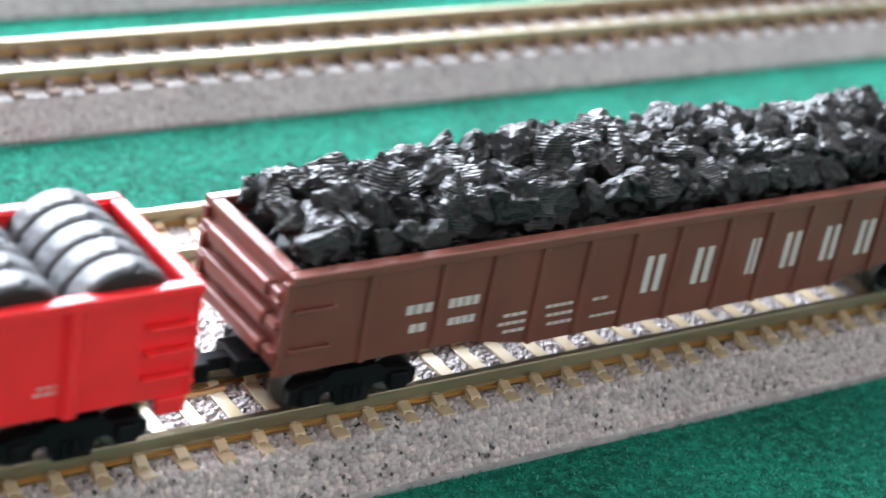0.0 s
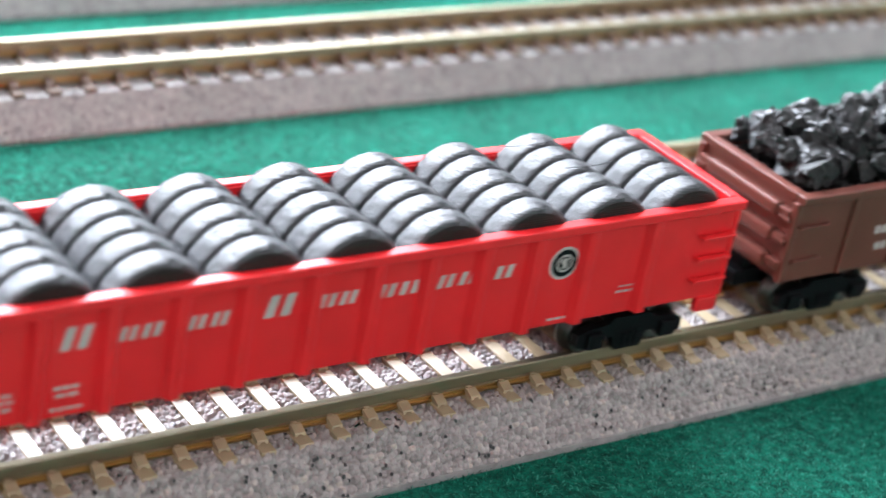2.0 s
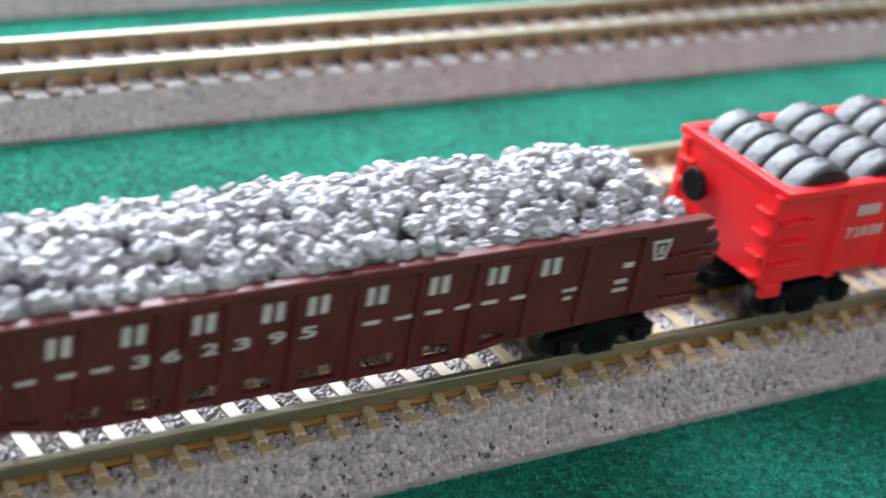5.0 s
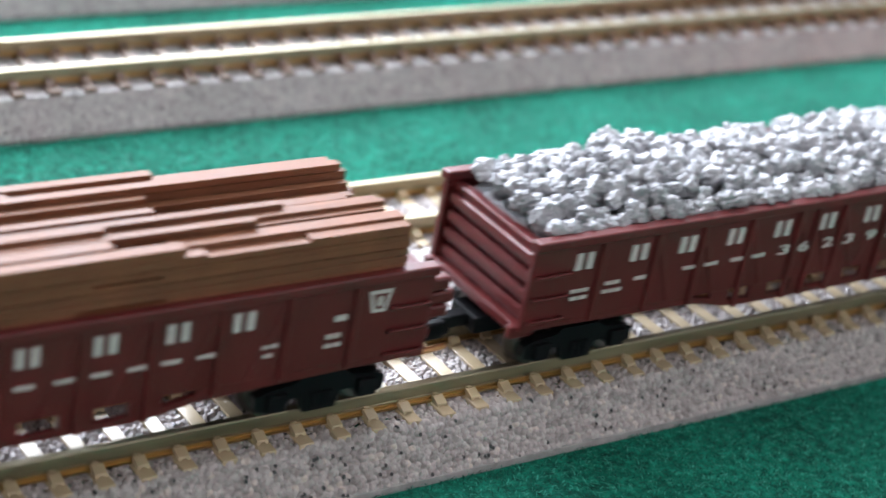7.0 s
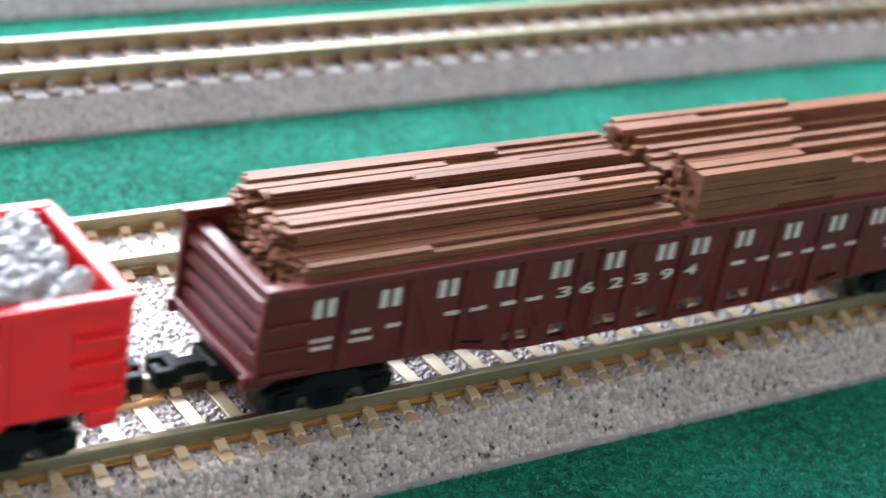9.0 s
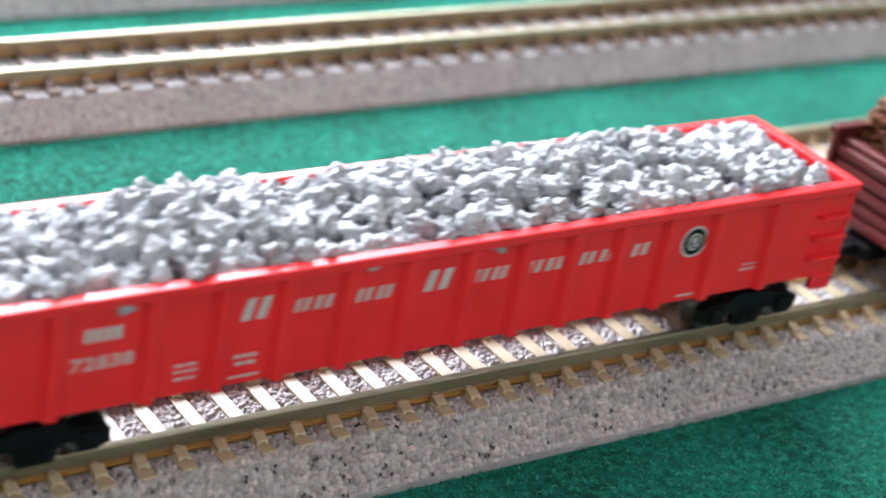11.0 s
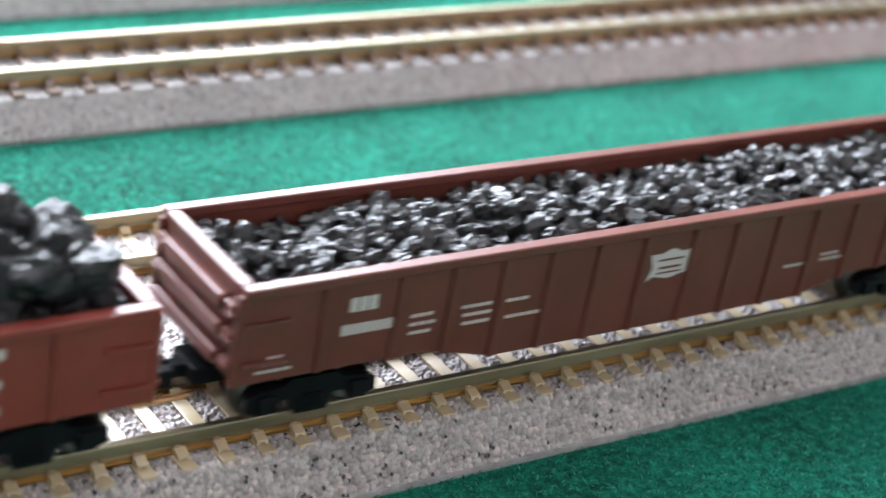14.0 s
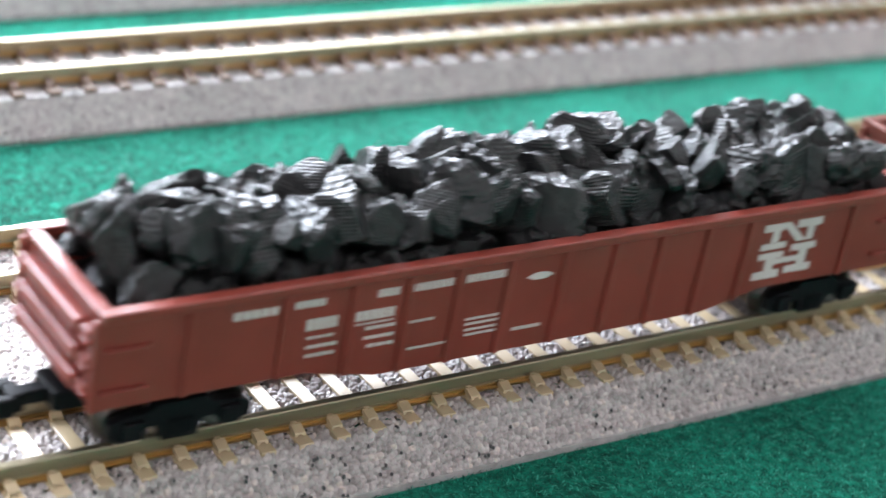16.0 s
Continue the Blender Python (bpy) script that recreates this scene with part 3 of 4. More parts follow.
scrap_car = wagon(116.2, 9.8, "brown plastic gondola wagon loaded with black lumps", M_BROWN, 106.4, 9.3, 18.1, 6.9, 5.2, POSTS_RIVETED, "riveted")
tyre_car = wagon(0.0, -110.5, "bright red plastic gondola wagon loaded with grey tyres", M_RED, 110.5, 9.7, 19.3, 6.9, 6.9, POSTS_PRESSED, "pressed", brake=True)
ball_car = wagon(-121.2, -227.1, "maroon plastic gondola wagon loaded with round grey stones", M_MAROON, 105.9, 9.4, 17.6, 6.8, 5.0, POSTS_SLATTED, "slatted", slots=SLOTS)
wood_car = wagon(-239.3, -345.2, "maroon plastic gondola wagon loaded with brown timber", M_MAROON, 105.9, 9.4, 17.0, 6.6, 4.8, POSTS_SLATTED, "slatted", slots=SLOTS)
stone_car = wagon(-359.2, -469.7, "bright red plastic gondola wagon loaded with grey stones", M_RED, 110.5, 9.7, 19.3, 6.9, 6.9, POSTS_PRESSED, "pressed")
coal_car = wagon(-479.6, -586.0, "dark brown plastic gondola wagon loaded with black coal", M_DKBROWN, 106.4, 9.3, 17.4, 6.6, 4.5, POSTS_RIVETED, "riveted")
rock_car = wagon(-594.8, -701.1, "oxide red plastic gondola wagon loaded with big black rocks", M_RUST, 106.3, 9.3, 17.2, 6.7, 4.9, POSTS_LOGO, "riveted")

# ---- printed marks on the sides facing the camera ----
def mark(car, name, rects, W, style, material=None, slant=0.0, wave=0):
    """Printed marks: each rectangle (x0, z0, x1, z1) becomes one flat print a hair proud of the sheet."""
    y = -(W - {"pressed": 1.0, "slatted": 0.34}.get(style, 0.5))
    for k, (x0, z0, x1, z1) in enumerate(rects):
        bm = bmesh.new()
        w, q = x1 - x0, z1 - z0
        s = slant * q
        if wave == 0:
            box(bm, x0, x1, y - 0.03, y + 0.2, z0, z1, skew=s)
        elif wave == 1:
            # two plain upright bars
            k = w * 0.36
            box(bm, x0, x0 + k, y - 0.03, y + 0.2, z0, z1, skew=s)
            box(bm, x1 - k, x1, y - 0.03, y + 0.2, z0, z1, skew=s)
        else:
            # a line of unreadable print: short bars side by side
            n = max(2, int(w / 0.85))
            for i in range(n):
                a = x0 + w * i / n
                box(bm, a, a + w / n * 0.78, y - 0.03, y + 0.2, z0, z1, skew=s)
        part(name, bm, material or M_WHITE, car)


def digits(car, text, cells, W, style):
    """Numerals, one to a cell (x0, z0, x1, z1)."""
    y = -(W - {"pressed": 1.0, "slatted": 0.34}.get(style, 0.5)) - 0.03
    for ch, (x0, z0, x1, z1) in zip(text, cells):
        cu = bpy.data.curves.new("numeral", "FONT")
        cu.body, cu.extrude, cu.offset = ch, 0.02, 0.02
        ob = bpy.data.objects.new("numeral", cu)
        me = bpy.data.meshes.new_from_object(ob)
        bpy.data.objects.remove(ob)
        co = np.array([v.co for v in me.vertices])
        lo, hi = co.min(0), co.max(0)
        bm = bmesh.new()
        bm.from_mesh(me)
        for v in bm.verts:
            u, q = (v.co.x - lo[0]) / (hi[0] - lo[0]), (v.co.y - lo[1]) / (hi[1] - lo[1])
            v.co = Vector((x0 + u * (x1 - x0), y - (v.co.z - lo[2]), z0 + q * (z1 - z0)))
        part("numeral", bm, M_WHITE, car)


def cells(start, pitch, width, z0, z1, n):
    return [(start + pitch * i, z0, start + pitch * i + width, z1) for i in range(n)]


R, PR, SL = "riveted", "pressed", "slatted"
# first brown wagon
mark(scrap_car, "letter_shape", [(-7.7, 9.0, -5.2, 13.6), (-0.4, 9.0, 2.1, 13.6), (7.9, 9.0, 9.3, 13.6), (13.4, 9.0, 15.8, 13.6), (19.8, 9.0, 22.2, 13.6), (25.7, 9.0, 28.1, 13.6)], 9.3, R, wave=1)
mark(scrap_car, "print_line", [(-39.1, 11.4, -35.7, 12.5), (-33.9, 11.4, -29.9, 12.5), (-38.4, 9.2, -36.2, 10.2), (-33.6, 9.3, -30.1, 10.2)], 9.3, R, wave=2)
mark(scrap_car, "print_line", [(-26.4, 9.0, -23.2, 9.4), (-26.9, 8.0, -23.2, 8.4), (-26.1, 7.0, -23.1, 7.4), (-20.8, 9.2, -17.0, 9.6), (-20.5, 8.1, -16.8, 8.5), (-20.2, 7.0, -16.7, 7.4), (-14.4, 9.1, -12.2, 9.5), (-14.3, 7.0, -10.6, 7.3)], 9.3, R, wave=2)
# red wagons
for car, num in ((tyre_car, "72838"), (stone_car, "72838")):
    mark(car, "letter_shape", [(-25.8, 13.9, -23.2, 16.3), (-20.1, 13.9, -18.5, 15.4), (-17.8, 13.9, -16.0, 15.4), (-13.1, 13.9, -11.5, 15.4), (-10.7, 13.9, -9.1, 15.4), (-5.0, 13.8, -2.2, 16.2), (1.0, 13.9, 2.7, 15.4), (3.4, 13.9, 5.1, 15.4), (7.8, 13.9, 9.6, 15.4), (10.4, 13.9, 12.4, 15.4), (14.9, 13.9, 16.7, 15.4), (17.6, 13.9, 19.5, 15.4), (22.1, 13.9, 24.2, 15.4)], 9.7, PR, slant=0.25, wave=1)
    mark(car, "print_line", [(-41.8, 14.3, -37.9, 15.7)], 9.7, PR, wave=2)
    digits(car, num, cells(-42.9, 1.28, 1.05, 11.4, 12.8, 5), 9.7, PR)
    mark(car, "print_line", [(-32.3, 10.0, -29.8, 10.3), (-32.3, 9.3, -29.7, 9.6), (-32.2, 8.5, -29.8, 8.8), (-26.0, 9.8, -23.4, 10.2), (-25.8, 9.0, -23.4, 9.4), (-26.3, 7.6, -22.9, 7.9), (39.5, 9.5, 42.6, 9.8), (39.8, 10.2, 42.4, 10.4), (30.5, 7.5, 33.6, 7.8)], 9.7, PR, wave=2)
    for nm, r0, mt, yy in (("emblem_disc", 1.95, M_WHITE, -8.74), ("emblem_disc", 1.62, M_BLACK, -8.77), ("emblem_disc", 1.05, M_WHITE, -8.80), ("emblem_disc", 0.8, M_BLACK, -8.82)):
        bm = bmesh.new()
        lathe_y(bm, [(0, 0), (r0, 0), (r0, 0.2), (0, 0.2)], 40)
        bmesh.ops.translate(bm, vec=(31.2, yy, 14.5), verts=bm.verts)
        part(nm, bm, mt, car)
    bm = boxes((30.95, 31.5, -8.84, -8.7, 13.9, 15.1), (30.7, 31.3, -8.842, -8.7, 14.5, 15.0))
    part("emblem_shape", bm, M_WHITE, car)
# maroon wagons
for car, num, dz in ((ball_car, "362395", 0.5), (wood_car, "362394", 0.0)):
    mark(car, "letter_shape", [(x, 13.0 + dz, x + 2.3, 15.0 + dz) for x in (-47.2, -39.6, -32.6, -25.4, -18.1, -10.9, -3.5, 1.5, 8.2, 15.7, 23.0, 29.9)], 9.4, SL, wave=1)
    digits(car, num, [(x, 10.5 + dz, x + 1.8, 11.8 + dz) for x in (-16.9, -13.7, -9.7, -6.3, -2.5, 1.0)], 9.4, SL)
    mark(car, "dash", [(x, 10.7 + dz, x + 1.9, 11.1 + dz) for x in (-31.3, -28.1, -24.1, -20.8, 8.3, 12.1, 15.7, 19.3, 22.8, 26.4)], 9.4, SL)
    mark(car, "print_line", [(-47.1, 10.2 + dz, -44.5, 10.6 + dz), (-47.0, 9.3 + dz, -44.5, 9.7 + dz), (-42.4, 10.5 + dz, -40.2, 10.9 + dz), (-42.6, 9.5 + dz, -39.8, 9.9 + dz), (-38.3, 10.5 + dz, -36.6, 10.9 + dz), (33.4, 10.5 + dz, 35.4, 10.9 + dz), (33.6, 9.5 + dz, 34.8, 9.9 + dz), (40.6, 10.4 + dz, 42.4, 10.9 + dz), (40.5, 9.4 + dz, 42.6, 9.8 + dz)], 9.4, SL, wave=2)
    mark(car, "dash", [(41.3, 12.3 + dz, 42.7, 12.9 + dz)], 9.4, SL)
    part("emblem_shape", extrude_xz([(45.6, 12.5 + dz), (47.2, 12.5 + dz), (47.8, 15.0 + dz), (45.0, 15.0 + dz)], -8.94, -8.8), M_WHITE, car)
    part("emblem_shape", extrude_xz([(45.95, 12.9 + dz), (46.85, 12.9 + dz), (47.3, 14.6 + dz), (45.5, 14.6 + dz)], -8.97, -8.8), M_MAROON, car)
    part("emblem_shape", boxes((46.1, 46.7, -8.99, -8.8, 13.2 + dz, 14.3 + dz)), M_WHITE, car)
# dark brown wagon
mark(coal_car, "print_line", [(-41.1, 12.9, -37.7, 14.5), (-41.7, 10.3, -35.6, 11.5)], 9.3, R, wave=2)
mark(coal_car, "print_line", [(-33.5, 11.0, -30.7, 11.4), (-33.5, 10.0, -30.2, 10.4), (-33.4, 9.0, -30.7, 9.4), (-27.2, 11.0, -23.3, 11.4), (-26.9, 10.0, -23.2, 10.4), (-26.8, 9.0, -23.3, 9.4), (-21.5, 10.9, -18.5, 11.3), (-21.3, 8.9, -16.6, 9.3)], 9.3, R, wave=2)
mark(coal_car, "print_line", [(19.1, 8.9, 22.7, 9.2), (24.9, 9.7, 27.9, 10.0), (24.9, 9.0, 28.9, 9.3), (37.1, 14.9, 40.9, 15.2), (37.5, 8.3, 42.2, 8.6), (46.8, 10.9, 48.5, 11.7), (-51.0, 7.6, -46.8, 7.9), (-50.4, 8.4, -47.4, 8.7), (-49.8, 9.1, -48.0, 9.4)], 9.3, R, wave=2)
bm = extrude_xz([(-2.4, 10.3), (-1.6, 10.9), (0.7, 10.4), (3.0, 10.9), (3.8, 10.4), (3.3, 12.2), (3.8, 13.8), (2.2, 13.6), (0.7, 14.2), (-0.8, 13.6), (-2.4, 13.7), (-1.8, 12.0)], -8.83, -8.7)
part("emblem_shape", bm, M_WHITE, coal_car)
mark(coal_car, "emblem_bar", [(-1.1, 12.7, 2.5, 12.95), (-0.9, 11.7, 2.3, 12.0), (-1.1, 11.1, 2.5, 11.3)], 9.35, R, M_DKBROWN)
# oxide red wagon
mark(rock_car, "print_line", [(-39.4, 14.1, -34.4, 15.0), (-32.7, 14.3, -29.2, 15.1), (-23.2, 14.1, -20.6, 15.0), (-19.4, 14.1, -14.0, 15.0), (-12.5, 14.1, -7.3, 15.0)], 9.3, R, wave=2)
part("emblem_shape", extrude_xz([(-4.7, 13.5), (-3.6, 13.1), (-2.2, 13.1), (-1.1, 13.5), (-2.2, 13.95), (-3.6, 13.95)], -8.83, -8.7), M_WHITE, rock_car)
mark(rock_car, "print_line", [(-31.1, 11.6, -27.5, 12.9), (-25.5, 11.7, -20.8, 12.8), (-30.9, 10.6, -27.7, 10.9), (-30.8, 9.5, -27.2, 9.9), (-30.8, 8.5, -27.4, 8.9), (-24.1, 10.5, -20.5, 10.9), (-24.1, 9.4, -20.5, 9.8), (-23.6, 8.4, -20.3, 8.8), (-25.5, 11.2, -20.8, 11.4)], 9.3, R, wave=2)
mark(rock_car, "print_line", [(-18.8, 10.4, -15.7, 10.7), (-18.5, 7.2, -13.7, 7.5), (-11.7, 9.5, -7.3, 9.8), (-11.7, 8.9, -7.3, 9.2), (-11.6, 8.2, -7.2, 8.5), (-11.5, 7.6, -7.1, 7.9), (-5.3, 7.2, -1.4, 7.6)], 9.3, R, wave=2)
LX, LZ, LW, LH = 28.9, 7.9, 9.4, 7.4
mark(rock_car, "emblem_bar", [(LX + LW * a, LZ + LH * c, LX + LW * d, LZ + LH * e) for a, c, d, e in (
    (0.02, 0.84, 0.36, 0.97), (0.58, 0.84, 1.0, 0.98), (0.18, 0.64, 0.30, 0.86), (0.77, 0.60, 0.89, 0.86), (0.03, 0.52, 0.45, 0.63), (0.03, 0.35, 0.45, 0.46),
    (0.56, 0.43, 0.98, 0.55), (0.17, 0.14, 0.32, 0.36), (0.72, 0.17, 0.86, 0.45), (0.32, 0.24, 0.72, 0.34), (0.0, 0.0, 0.45, 0.14), (0.53, 0.04, 0.98, 0.17))], 9.3, R)
part("emblem_bar", extrude_xz([(LX + LW * 0.30, LZ + LH * 0.97), (LX + LW * 0.44, LZ + LH * 0.97), (LX + LW * 0.78, LZ + LH * 0.60), (LX + LW * 0.62, LZ + LH * 0.60)], -8.845, -8.7), M_WHITE, rock_car)

# ---- loads ----
def load_thing(name, label, category, car):
    t = tagged(new(name), label, category, "loads of the wagons")
    CARS.append((t, next(o for c, o in CARS if c is car)))
    return t


def lump(seed, cuts, rough, sub=3, squash=(1, 1, 1), step=0.0, knobs=0.3):
    """A broken lump: a ball cut by random planes and roughened."""
    rnd = random.Random(seed)
    bm = bmesh.new()
    bmesh.ops.create_icosphere(bm, subdivisions=sub, radius=1.0)
    planes = []
    for _ in range(cuts):
        d = Vector((rnd.gauss(0, 1), rnd.gauss(0, 1), rnd.gauss(0, 1))).normalized()
        planes.append((d, rnd.uniform(0.45, 0.85)))
    o = Vector((rnd.uniform(0, 50), rnd.uniform(0, 50), rnd.uniform(0, 50)))
    for v in bm.verts:
        n = v.co.normalized()
        r = 1.0 + rough * noise.noise(n * 1.3 + o) + rough * 0.5 * noise.noise(n * 3.1 + o)
        p = n * r
        for d, c in planes:
            k = p.dot(d)
            if k > c:
                p -= d * (k - c) * 0.92
        p += n * (0.16 * knobs * noise.noise(n * 3.6 + o) + 0.10 * knobs * noise.noise(n * 8 + o) + 0.10 * knobs * noise.noise(n * 15 + o))
        p = Vector((p.x * squash[0], p.y * squash[1], p.z * squash[2]))
        if step:
            p.z = round(p.z / step) * step * 0.75 + p.z * 0.25
        v.co = p
    return bm


def lump_meshes(tag, count, material, soft=False, **kw):
    out = []
    for i in range(count):
        bm = lump(tag * 100 + i, **kw)
        bmesh.ops.scale(bm, vec=(0.001,) * 3, verts=bm.verts)
        me = bpy.data.meshes.new("lump")
        bm.to_mesh(me)
        bm.free()
        me.materials.append(material)
        if soft:
            me.polygons.foreach_set("use_smooth", [True] * len(me.polygons))
        out.append(me)
    return out


def heap(load, name, meshes, material, seed, L, W, edge, crown, size, gap, ends=13.0, rough=0.8, sink=0.2, spin=True, lean=0.0, spread=(0.75, 1.3), most=300, fill=0):
    """A heap in a wagon: a rough mound, covered by lumps that keep some distance from each other."""
    rnd = random.Random(seed)

    def surf(x, y):
        e = min(1.0, (L / 2 - abs(x)) / ends)
        k = max(0.0, 1 - (abs(y - lean) / (W + abs(lean))) ** 2)
        return edge + (crown - edge) * k * (0.35 + 0.65 * max(e, 0) ** 0.6) + rough * noise.noise(Vector((x * 0.11, y * 0.13, seed * 3.7))) * 2

    nx, ny = 220, 40
    rows = []
    for j in range(ny + 1):
        y = -W + 2 * W * j / ny
        rows.append([(-L / 2 + L * i / nx, y, surf(-L / 2 + L * i / nx, y) - size * (0.8 if size > 5 else 1.25) + size * 0.35 * noise.noise(Vector((L * i / nx, y, seed)) * (1.6 / size)) if 0 < j < ny and 0 < i < nx else edge - 5) for i in range(nx + 1)])
    base = sheet("load_base", rows, material, load)
    spots = []
    tries = 0
    while len(spots) < most and tries < 9000:
        tries += 1
        x, y = rnd.uniform(-L / 2 + size * 0.4, L / 2 - size * 0.4), rnd.uniform(-W + size * 0.2, W - size * 0.2)
        if all((x - a) ** 2 + (y - c) ** 2 > gap * gap for a, c in spots):
            spots.append((x, y))
    for k in range(fill):
        s = size * rnd.uniform(0.24, 0.36)
        x = -L / 2 + s + (L - 2 * s) * (k + rnd.uniform(0, 1)) / fill
        y = (-1 if k % 3 else 1) * (W - s * 1.15 - rnd.uniform(0, 0.8))
        o = part(name, rnd.choice(meshes), None, load)
        o.matrix_basis = Matrix.LocRotScale(Vector((x, y, edge - s * rnd.uniform(0.9, 1.5))) * 0.001, Euler((rnd.uniform(-0.4, 0.4), rnd.uniform(-0.4, 0.4), rnd.uniform(0, 6.28))), (s, s, s))
    for x, y in spots:
        s = size * rnd.uniform(*spread) * 0.5
        k = 1.15 if size > 5 else 0.9
        y = max(-W + s * k, min(W - s * k, y))
        x = max(-L / 2 + s * 0.9, min(L / 2 - s * 0.9, x))
        z = surf(x, y) - s * (0.6 + sink) + rnd.uniform(-0.25, 0.55) * size * 0.4
        o = part(name, rnd.choice(meshes), None, load)
        turn = Euler([rnd.uniform(0, 6.28) for _ in range(3)]) if spin else Euler((rnd.uniform(-0.4, 0.4), rnd.uniform(-0.4, 0.4), rnd.uniform(0, 6.28)))
        o.matrix_basis = Matrix.LocRotScale(Vector((x, y, z)) * 0.001, turn, (s, s, s))


def tyre(seed):
    """A printed tyre: ragged layer steps on the tread and a small seam notch at the top of its near shoulder."""
    bm = bmesh.new()
    w = 1.62
    half = [(0.0, 1.45), (2.6, 1.45), (3.5, 1.6), (4.5, w), (4.95, w * 0.97), (5.17, w * 0.86), (5.27, w * 0.66), (5.31, w * 0.44), (5.32, w * 0.22)]
    lathe_y(bm, [(r, -y) for r, y in half] + [(5.32, 0.0)] + [(r, y) for r, y in reversed(half)], 96)
    for v in bm.verts:
        r = math.hypot(v.co.x, v.co.z)
        if r < 4.8:
            continue
        a = math.atan2(v.co.z, v.co.x)
        q = round(v.co.z / 0.24) * 0.24
        k = 0.07 * noise.noise(Vector((q * 9.0, v.co.y * 1.3, seed))) + 0.05 * noise.noise(Vector((v.co.x * 2.2, v.co.y * 3.0, q * 5 + seed)))
        if abs(a - 1.33) < 0.07 and v.co.y < -w * 0.5:
            k -= 0.8
        v.co.x *= 1 + k / r
        v.co.z = (v.co.z * 0.45 + q * 0.55) * (1 + k / r)
    return bm


tyre_load = load_thing("tyre_load", "rows of printed grey tyres filling the red wagon", "tyres", tyre_car)
for i in range(10):
    for j in range(5):
        o = shared("tyre/%d" % ((i * 3 + j) % 5), lambda: tyre((i * 3 + j) % 5), M_TYRE, tyre_load, "", True)
        o.location = ((-48.2 + 10.7 * i) * 0.001, (-6.8 + 3.4 * j) * 0.001, 0.0160)



# Added disc over a tyre row's end; its dark colour holds the shade.
def shade_disc():
    bm = bmesh.new()
    lathe_y(bm, [(0.0, -0.02), (2.0, -0.06), (4.4, -0.06), (4.85, 0.06), (4.85, 0.2), (0.0, 0.2)], 36)
    return bm


M_TYRE_SHADE = plastic("dark_tyre_sidewall", (0.016, 0.012, 0.011), 0.5, 0.2, 0.05, spec=0.25, layers=0.4, layer_pitch=0.26)
for i in range(10):
    for e in (-1, 1):
        o = shared("shade_disc", shade_disc, M_TYRE_SHADE, tyre_load)
        o.matrix_basis = pose((-48.2 + 10.7 * i) * 0.001, e * 0.00858, 0.0160, 0, 0, 0 if e < 0 else 180)

ball_load = load_thing("stone_load", "heap of small round grey stones in the maroon wagon", "stones", ball_car)
balls = lump_meshes(3, 8, M_STONE, soft=True, cuts=1, rough=0.4, sub=4, knobs=1.5)
heap(ball_load, "stone", balls, M_STONE, 5, 102, 8.3, 17.8, 20.6, 2.35, 1.72, most=430, rough=0.55, lean=1.0, spread=(0.7, 1.4))

stone_load = load_thing("stone_load", "heap of rough grey stones in the red wagon", "stones", stone_car)
stones = lump_meshes(4, 10, M_STONE, soft=True, cuts=1, rough=0.45, sub=4, squash=(1.25, 0.9, 0.9), knobs=1.3)
heap(stone_load, "stone", stones, M_STONE, 6, 106, 8.4, 18.8, 21.2, 2.6, 1.95, rough=0.8, lean=0.5, most=400, spread=(0.75, 1.4))

coal_load = load_thing("coal_load", "low bed of small black coal in the brown wagon", "coal", coal_car)
coals = lump_meshes(5, 10, M_COAL, cuts=3, rough=0.4, sub=3, squash=(1.2, 0.95, 0.8), knobs=0.7)
heap(coal_load, "coal_piece", coals, M_COAL, 7, 103, 8.2, 14.6, 16.2, 2.4, 1.8, rough=0.8, lean=1.0, most=380)

scrap_load = load_thing("black_lump_load", "heap of jagged black lumps in the brown wagon", "black lumps", scrap_car)
scraps = lump_meshes(6, 14, M_SCRAP, cuts=7, rough=0.45, sub=4, squash=(1.0, 0.8, 1.0), step=0.06, knobs=0.35)
heap(scrap_load, "black_lump", scraps, M_SCRAP, 8, 103, 8.3, 18.0, 23.4, 5.6, 2.6, ends=24.0, rough=0.7, sink=0.1, spin=False, lean=1.2, spread=(0.6, 1.3), fill=90)

rock_load = load_thing("rock_load", "heap of big black rocks in the oxide red wagon", "rocks", rock_car)
rocks = lump_meshes(7, 14, M_SCRAP, cuts=9, rough=0.35, sub=4, squash=(1.1, 0.85, 1.0), step=0.045, knobs=0.2)
heap(rock_load, "rock", rocks, M_SCRAP, 9, 103, 8.3, 18.3, 23.3, 7.2, 3.2, ends=18.0, rough=0.7, sink=0.1, spin=False, lean=1.2, spread=(0.55, 1.3), fill=80)



def strands(load, seed, count, L, W, z):
    """Stray print hairs spanning from lump to lump."""
    r = random.Random(seed)
    for _ in range(count):
        a = Vector((r.uniform(-L / 2, L / 2 - 12), r.uniform(-W, W), z - abs(r.gauss(0, 1.2))))
        b = a + Vector((r.uniform(3, 11), r.uniform(-3, 3), r.uniform(-1.5, 1.5)))
        bm, prev = bmesh.new(), None
        for i in range(9):
            u = i / 8
            p = a.lerp(b, u) + Vector((0, 0, -0.9 * u * (1 - u)))
            ring = [bm.verts.new(p + Vector((0, 0.045 * math.cos(k * 2.094), 0.045 * math.sin(k * 2.094)))) for k in range(3)]
            for k in range(3) if prev else ():
                bm.faces.new((prev[k], prev[(k + 1) % 3], ring[(k + 1) % 3], ring[k]))
            prev = ring
        part("strand", bm, M_TYRE, load)


strands(scrap_load, 21, 16, 98, 6.0, 24.0)
strands(rock_load, 22, 8, 98, 6.0, 24.0)
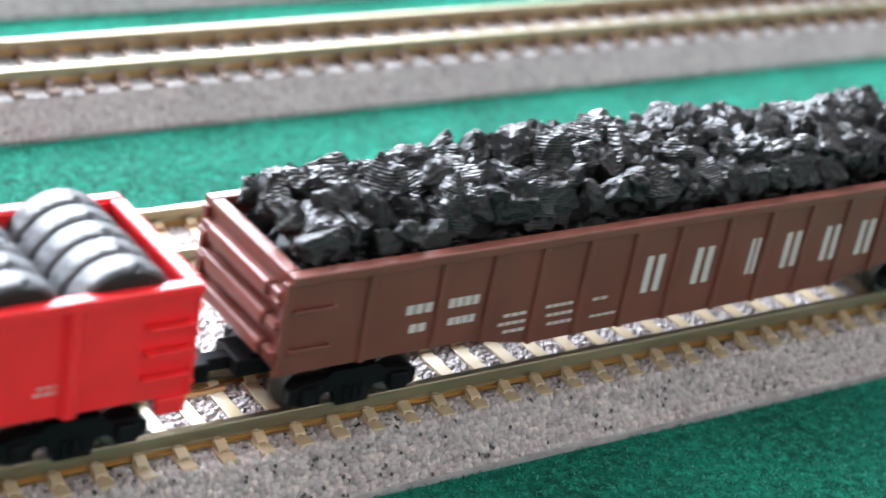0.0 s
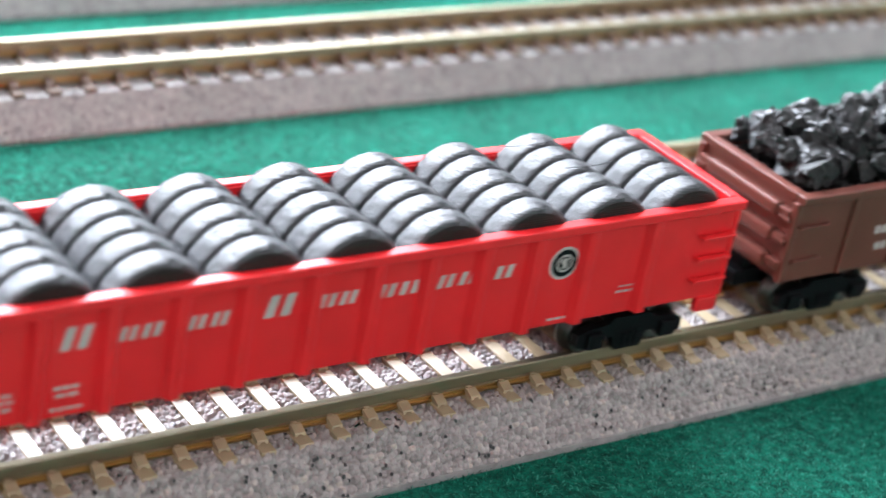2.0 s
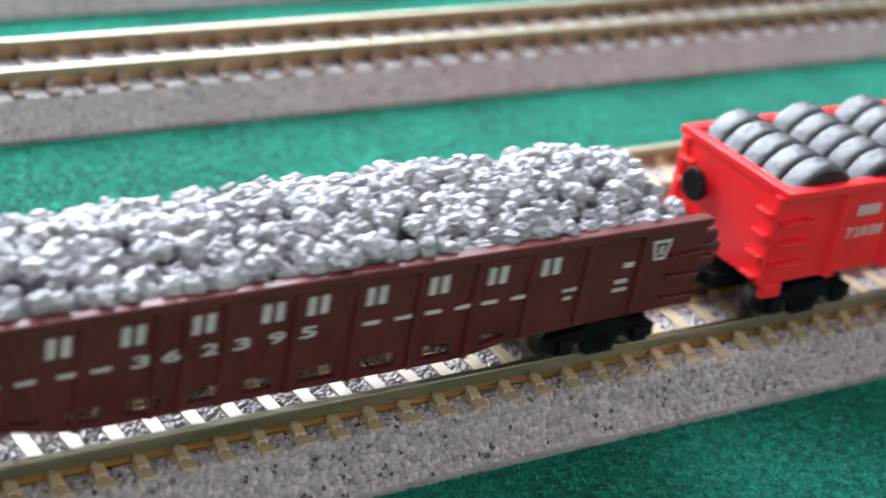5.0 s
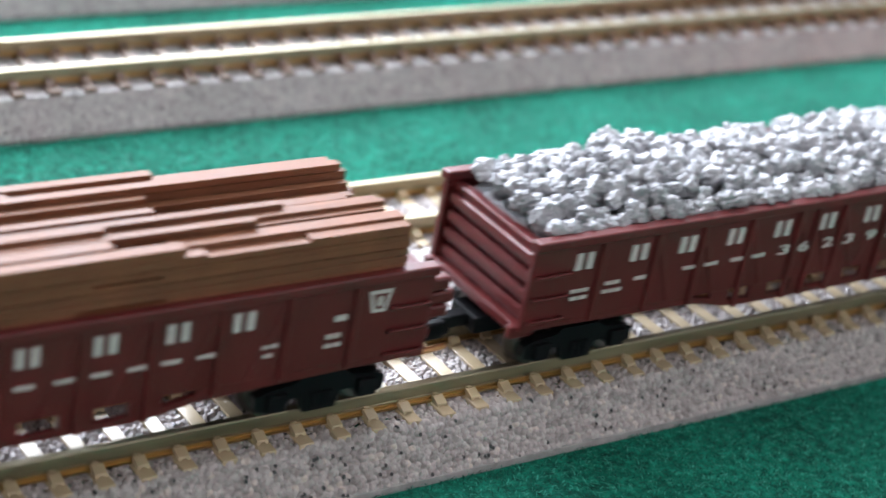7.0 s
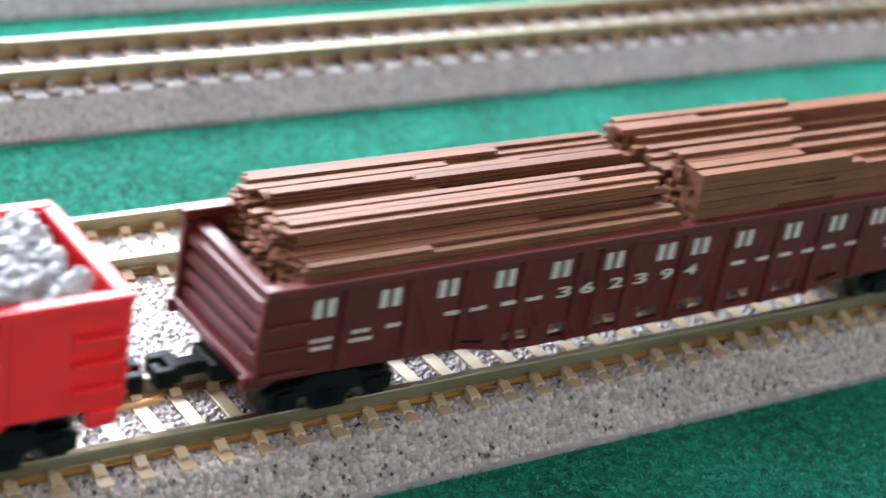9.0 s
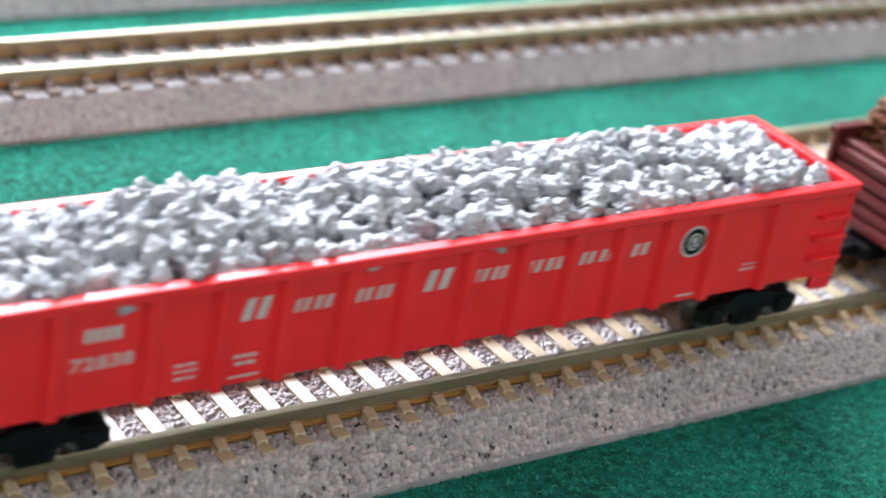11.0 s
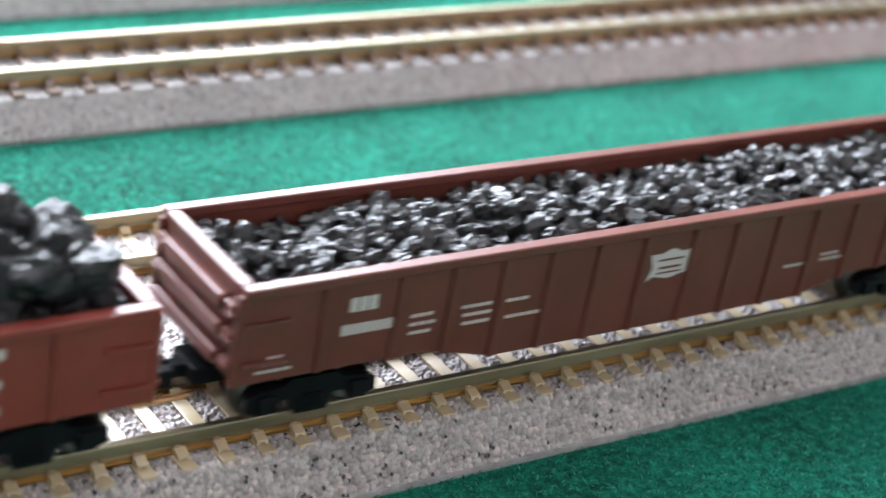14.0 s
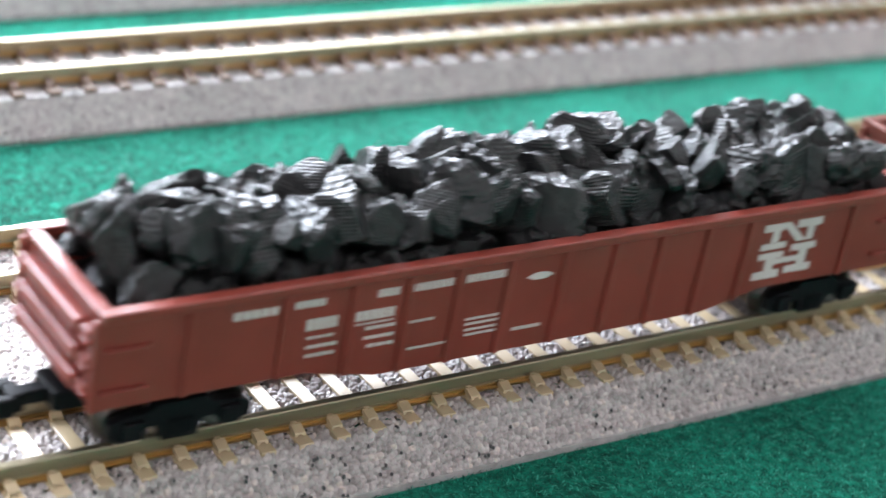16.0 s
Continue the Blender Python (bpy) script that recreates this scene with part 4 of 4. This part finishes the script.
strands(tyre_load, 23, 6, 98, 6.0, 22.0)

wood_load = load_thing("timber_load", "stacks of brown printed timber boards in the maroon wagon", "timber", wood_car)
rnd = random.Random(11)


def bundle(x0, x1, y0, y1, top, columns, thick, ragged, loose):
    """Boards stacked in columns, their ends uneven."""
    w = (y1 - y0) / columns
    for k in range(columns):
        z, dz = 11.0, rnd.uniform(-0.5, 0.5) * loose
        while z < top + dz:
            th = thick * rnd.uniform(0.8, 1.25)
            g = rnd.uniform(-0.3, 0.3) * loose
            a, c = x0 + rnd.uniform(0, ragged), x1 - rnd.uniform(0, ragged)
            ya, yb = y0 + w * k + 0.03 + g, y0 + w * (k + 1) - 0.03 + g * 0.6
            if z + th >= top + dz and rnd.random() < 0.7:
                m = rnd.uniform(0.25, 0.8)
                part("board", boxes((a, a + (c - a) * m, ya, yb, z, z + th - 0.08), bevel=0.05), M_WOOD, wood_load)
            else:
                if loose < 0.1 and rnd.random() < 0.7:
                    m, g2 = a + (c - a) * rnd.uniform(0.05, 0.75), rnd.uniform(5, 14)
                    bm = boxes((a, c, ya, yb, z, z + th - 0.32), (a, m, ya, yb, z + th - 0.33, z + th - 0.01), (min(m + g2, c - 0.5), c, ya, yb, z + th - 0.33, z + th - 0.01))
                    part("board", bm, M_WOOD, wood_load)
                else:
                    part("board", boxes((a, c, ya, yb, z, z + th - 0.08), bevel=0.05), M_WOOD, wood_load)
            z += th


bundle(-48.8, -0.6, -8.4, -5.2, 18.4, 3, 0.44, 1.0, 0.5)
bundle(-49.2, -0.8, -5.1, -1.0, 20.6, 4, 0.44, 1.6, 0.5)
bundle(-49.6, 0.2, -0.9, 2.4, 19.2, 3, 0.44, 2.0, 0.5)
bundle(-48.4, 0.4, 2.5, 8.2, 20.5, 5, 0.44, 2.0, 0.5)
bundle(1.0, 49.4, -8.4, -5.4, 22.4, 2, 0.8, 0.5, 0.04)
bundle(0.6, 48.4, -5.3, -2.4, 22.6, 3, 0.8, 1.6, 0.3)
bundle(0.4, 48.0, -2.3, 1.4, 19.8, 3, 0.9, 2.0, 0.4)
bundle(0.4, 49.6, 1.5, 4.6, 20.8, 3, 0.9, 1.6, 0.5)
bundle(0.0, 49.8, 4.7, 8.3, 21.4, 3, 0.9, 1.2, 0.4)

# ---- the run of the train ----
# seconds, millimetres from the origin to the first red wagon's front end
RUN = [(0.0, 82.2), (0.5, 98.3), (1.0, 115.3), (1.5, 132.3), (2.0, 149.7), (2.5, 168.3), (3.0, 186.4), (3.5, 206.2), (4.0, 226.4), (6.5, 327.5), (7.0, 348.4), (7.5, 369.0), (8.0, 389.9), (8.5, 411.6), (9.0, 434.4), (11.5, 550.5), (12.0, 574.2), (12.5, 598.5), (13.0, 623.2), (13.5, 648.0), (14.0, 673.1), (14.5, 698.1), (15.0, 722.9), (15.5, 748.2), (16.0, 773.5)]


def train_x(t):
    """Cubic run through the table above."""
    T, X = [r[0] for r in RUN], [r[1] for r in RUN]
    n = len(T)
    k = max(0, min(n - 2, sum(1 for u in T if u <= t) - 1))

    def slope(i):
        a, c = max(i - 1, 0), min(i + 1, n - 1)
        return (X[c] - X[a]) / (T[c] - T[a])
    h = T[k + 1] - T[k]
    u = (t - T[k]) / h
    return ((2 * u ** 3 - 3 * u ** 2 + 1) * X[k] + (u ** 3 - 2 * u ** 2 + u) * h * slope(k)
            + (3 * u ** 2 - 2 * u ** 3) * X[k + 1] + (u ** 3 - u ** 2) * h * slope(k + 1))


def motions():
    rows_t = [0.5 * k for k in range(33)]
    for c, off in CARS:
        walk(c, [(t, pose((train_x(t) + off) * 0.001, 0, RAIL_TOP * 0.001)) for t in rows_t])
    for w in WHEELS:
        p = w.location.copy()
        steps = [k / 15 for k in range(241)]
        walk(w, [(t, pose(p.x, p.y, p.z, 0, math.degrees((train_x(t) - train_x(0)) / 2.55), 0)) for t in steps])


motions()
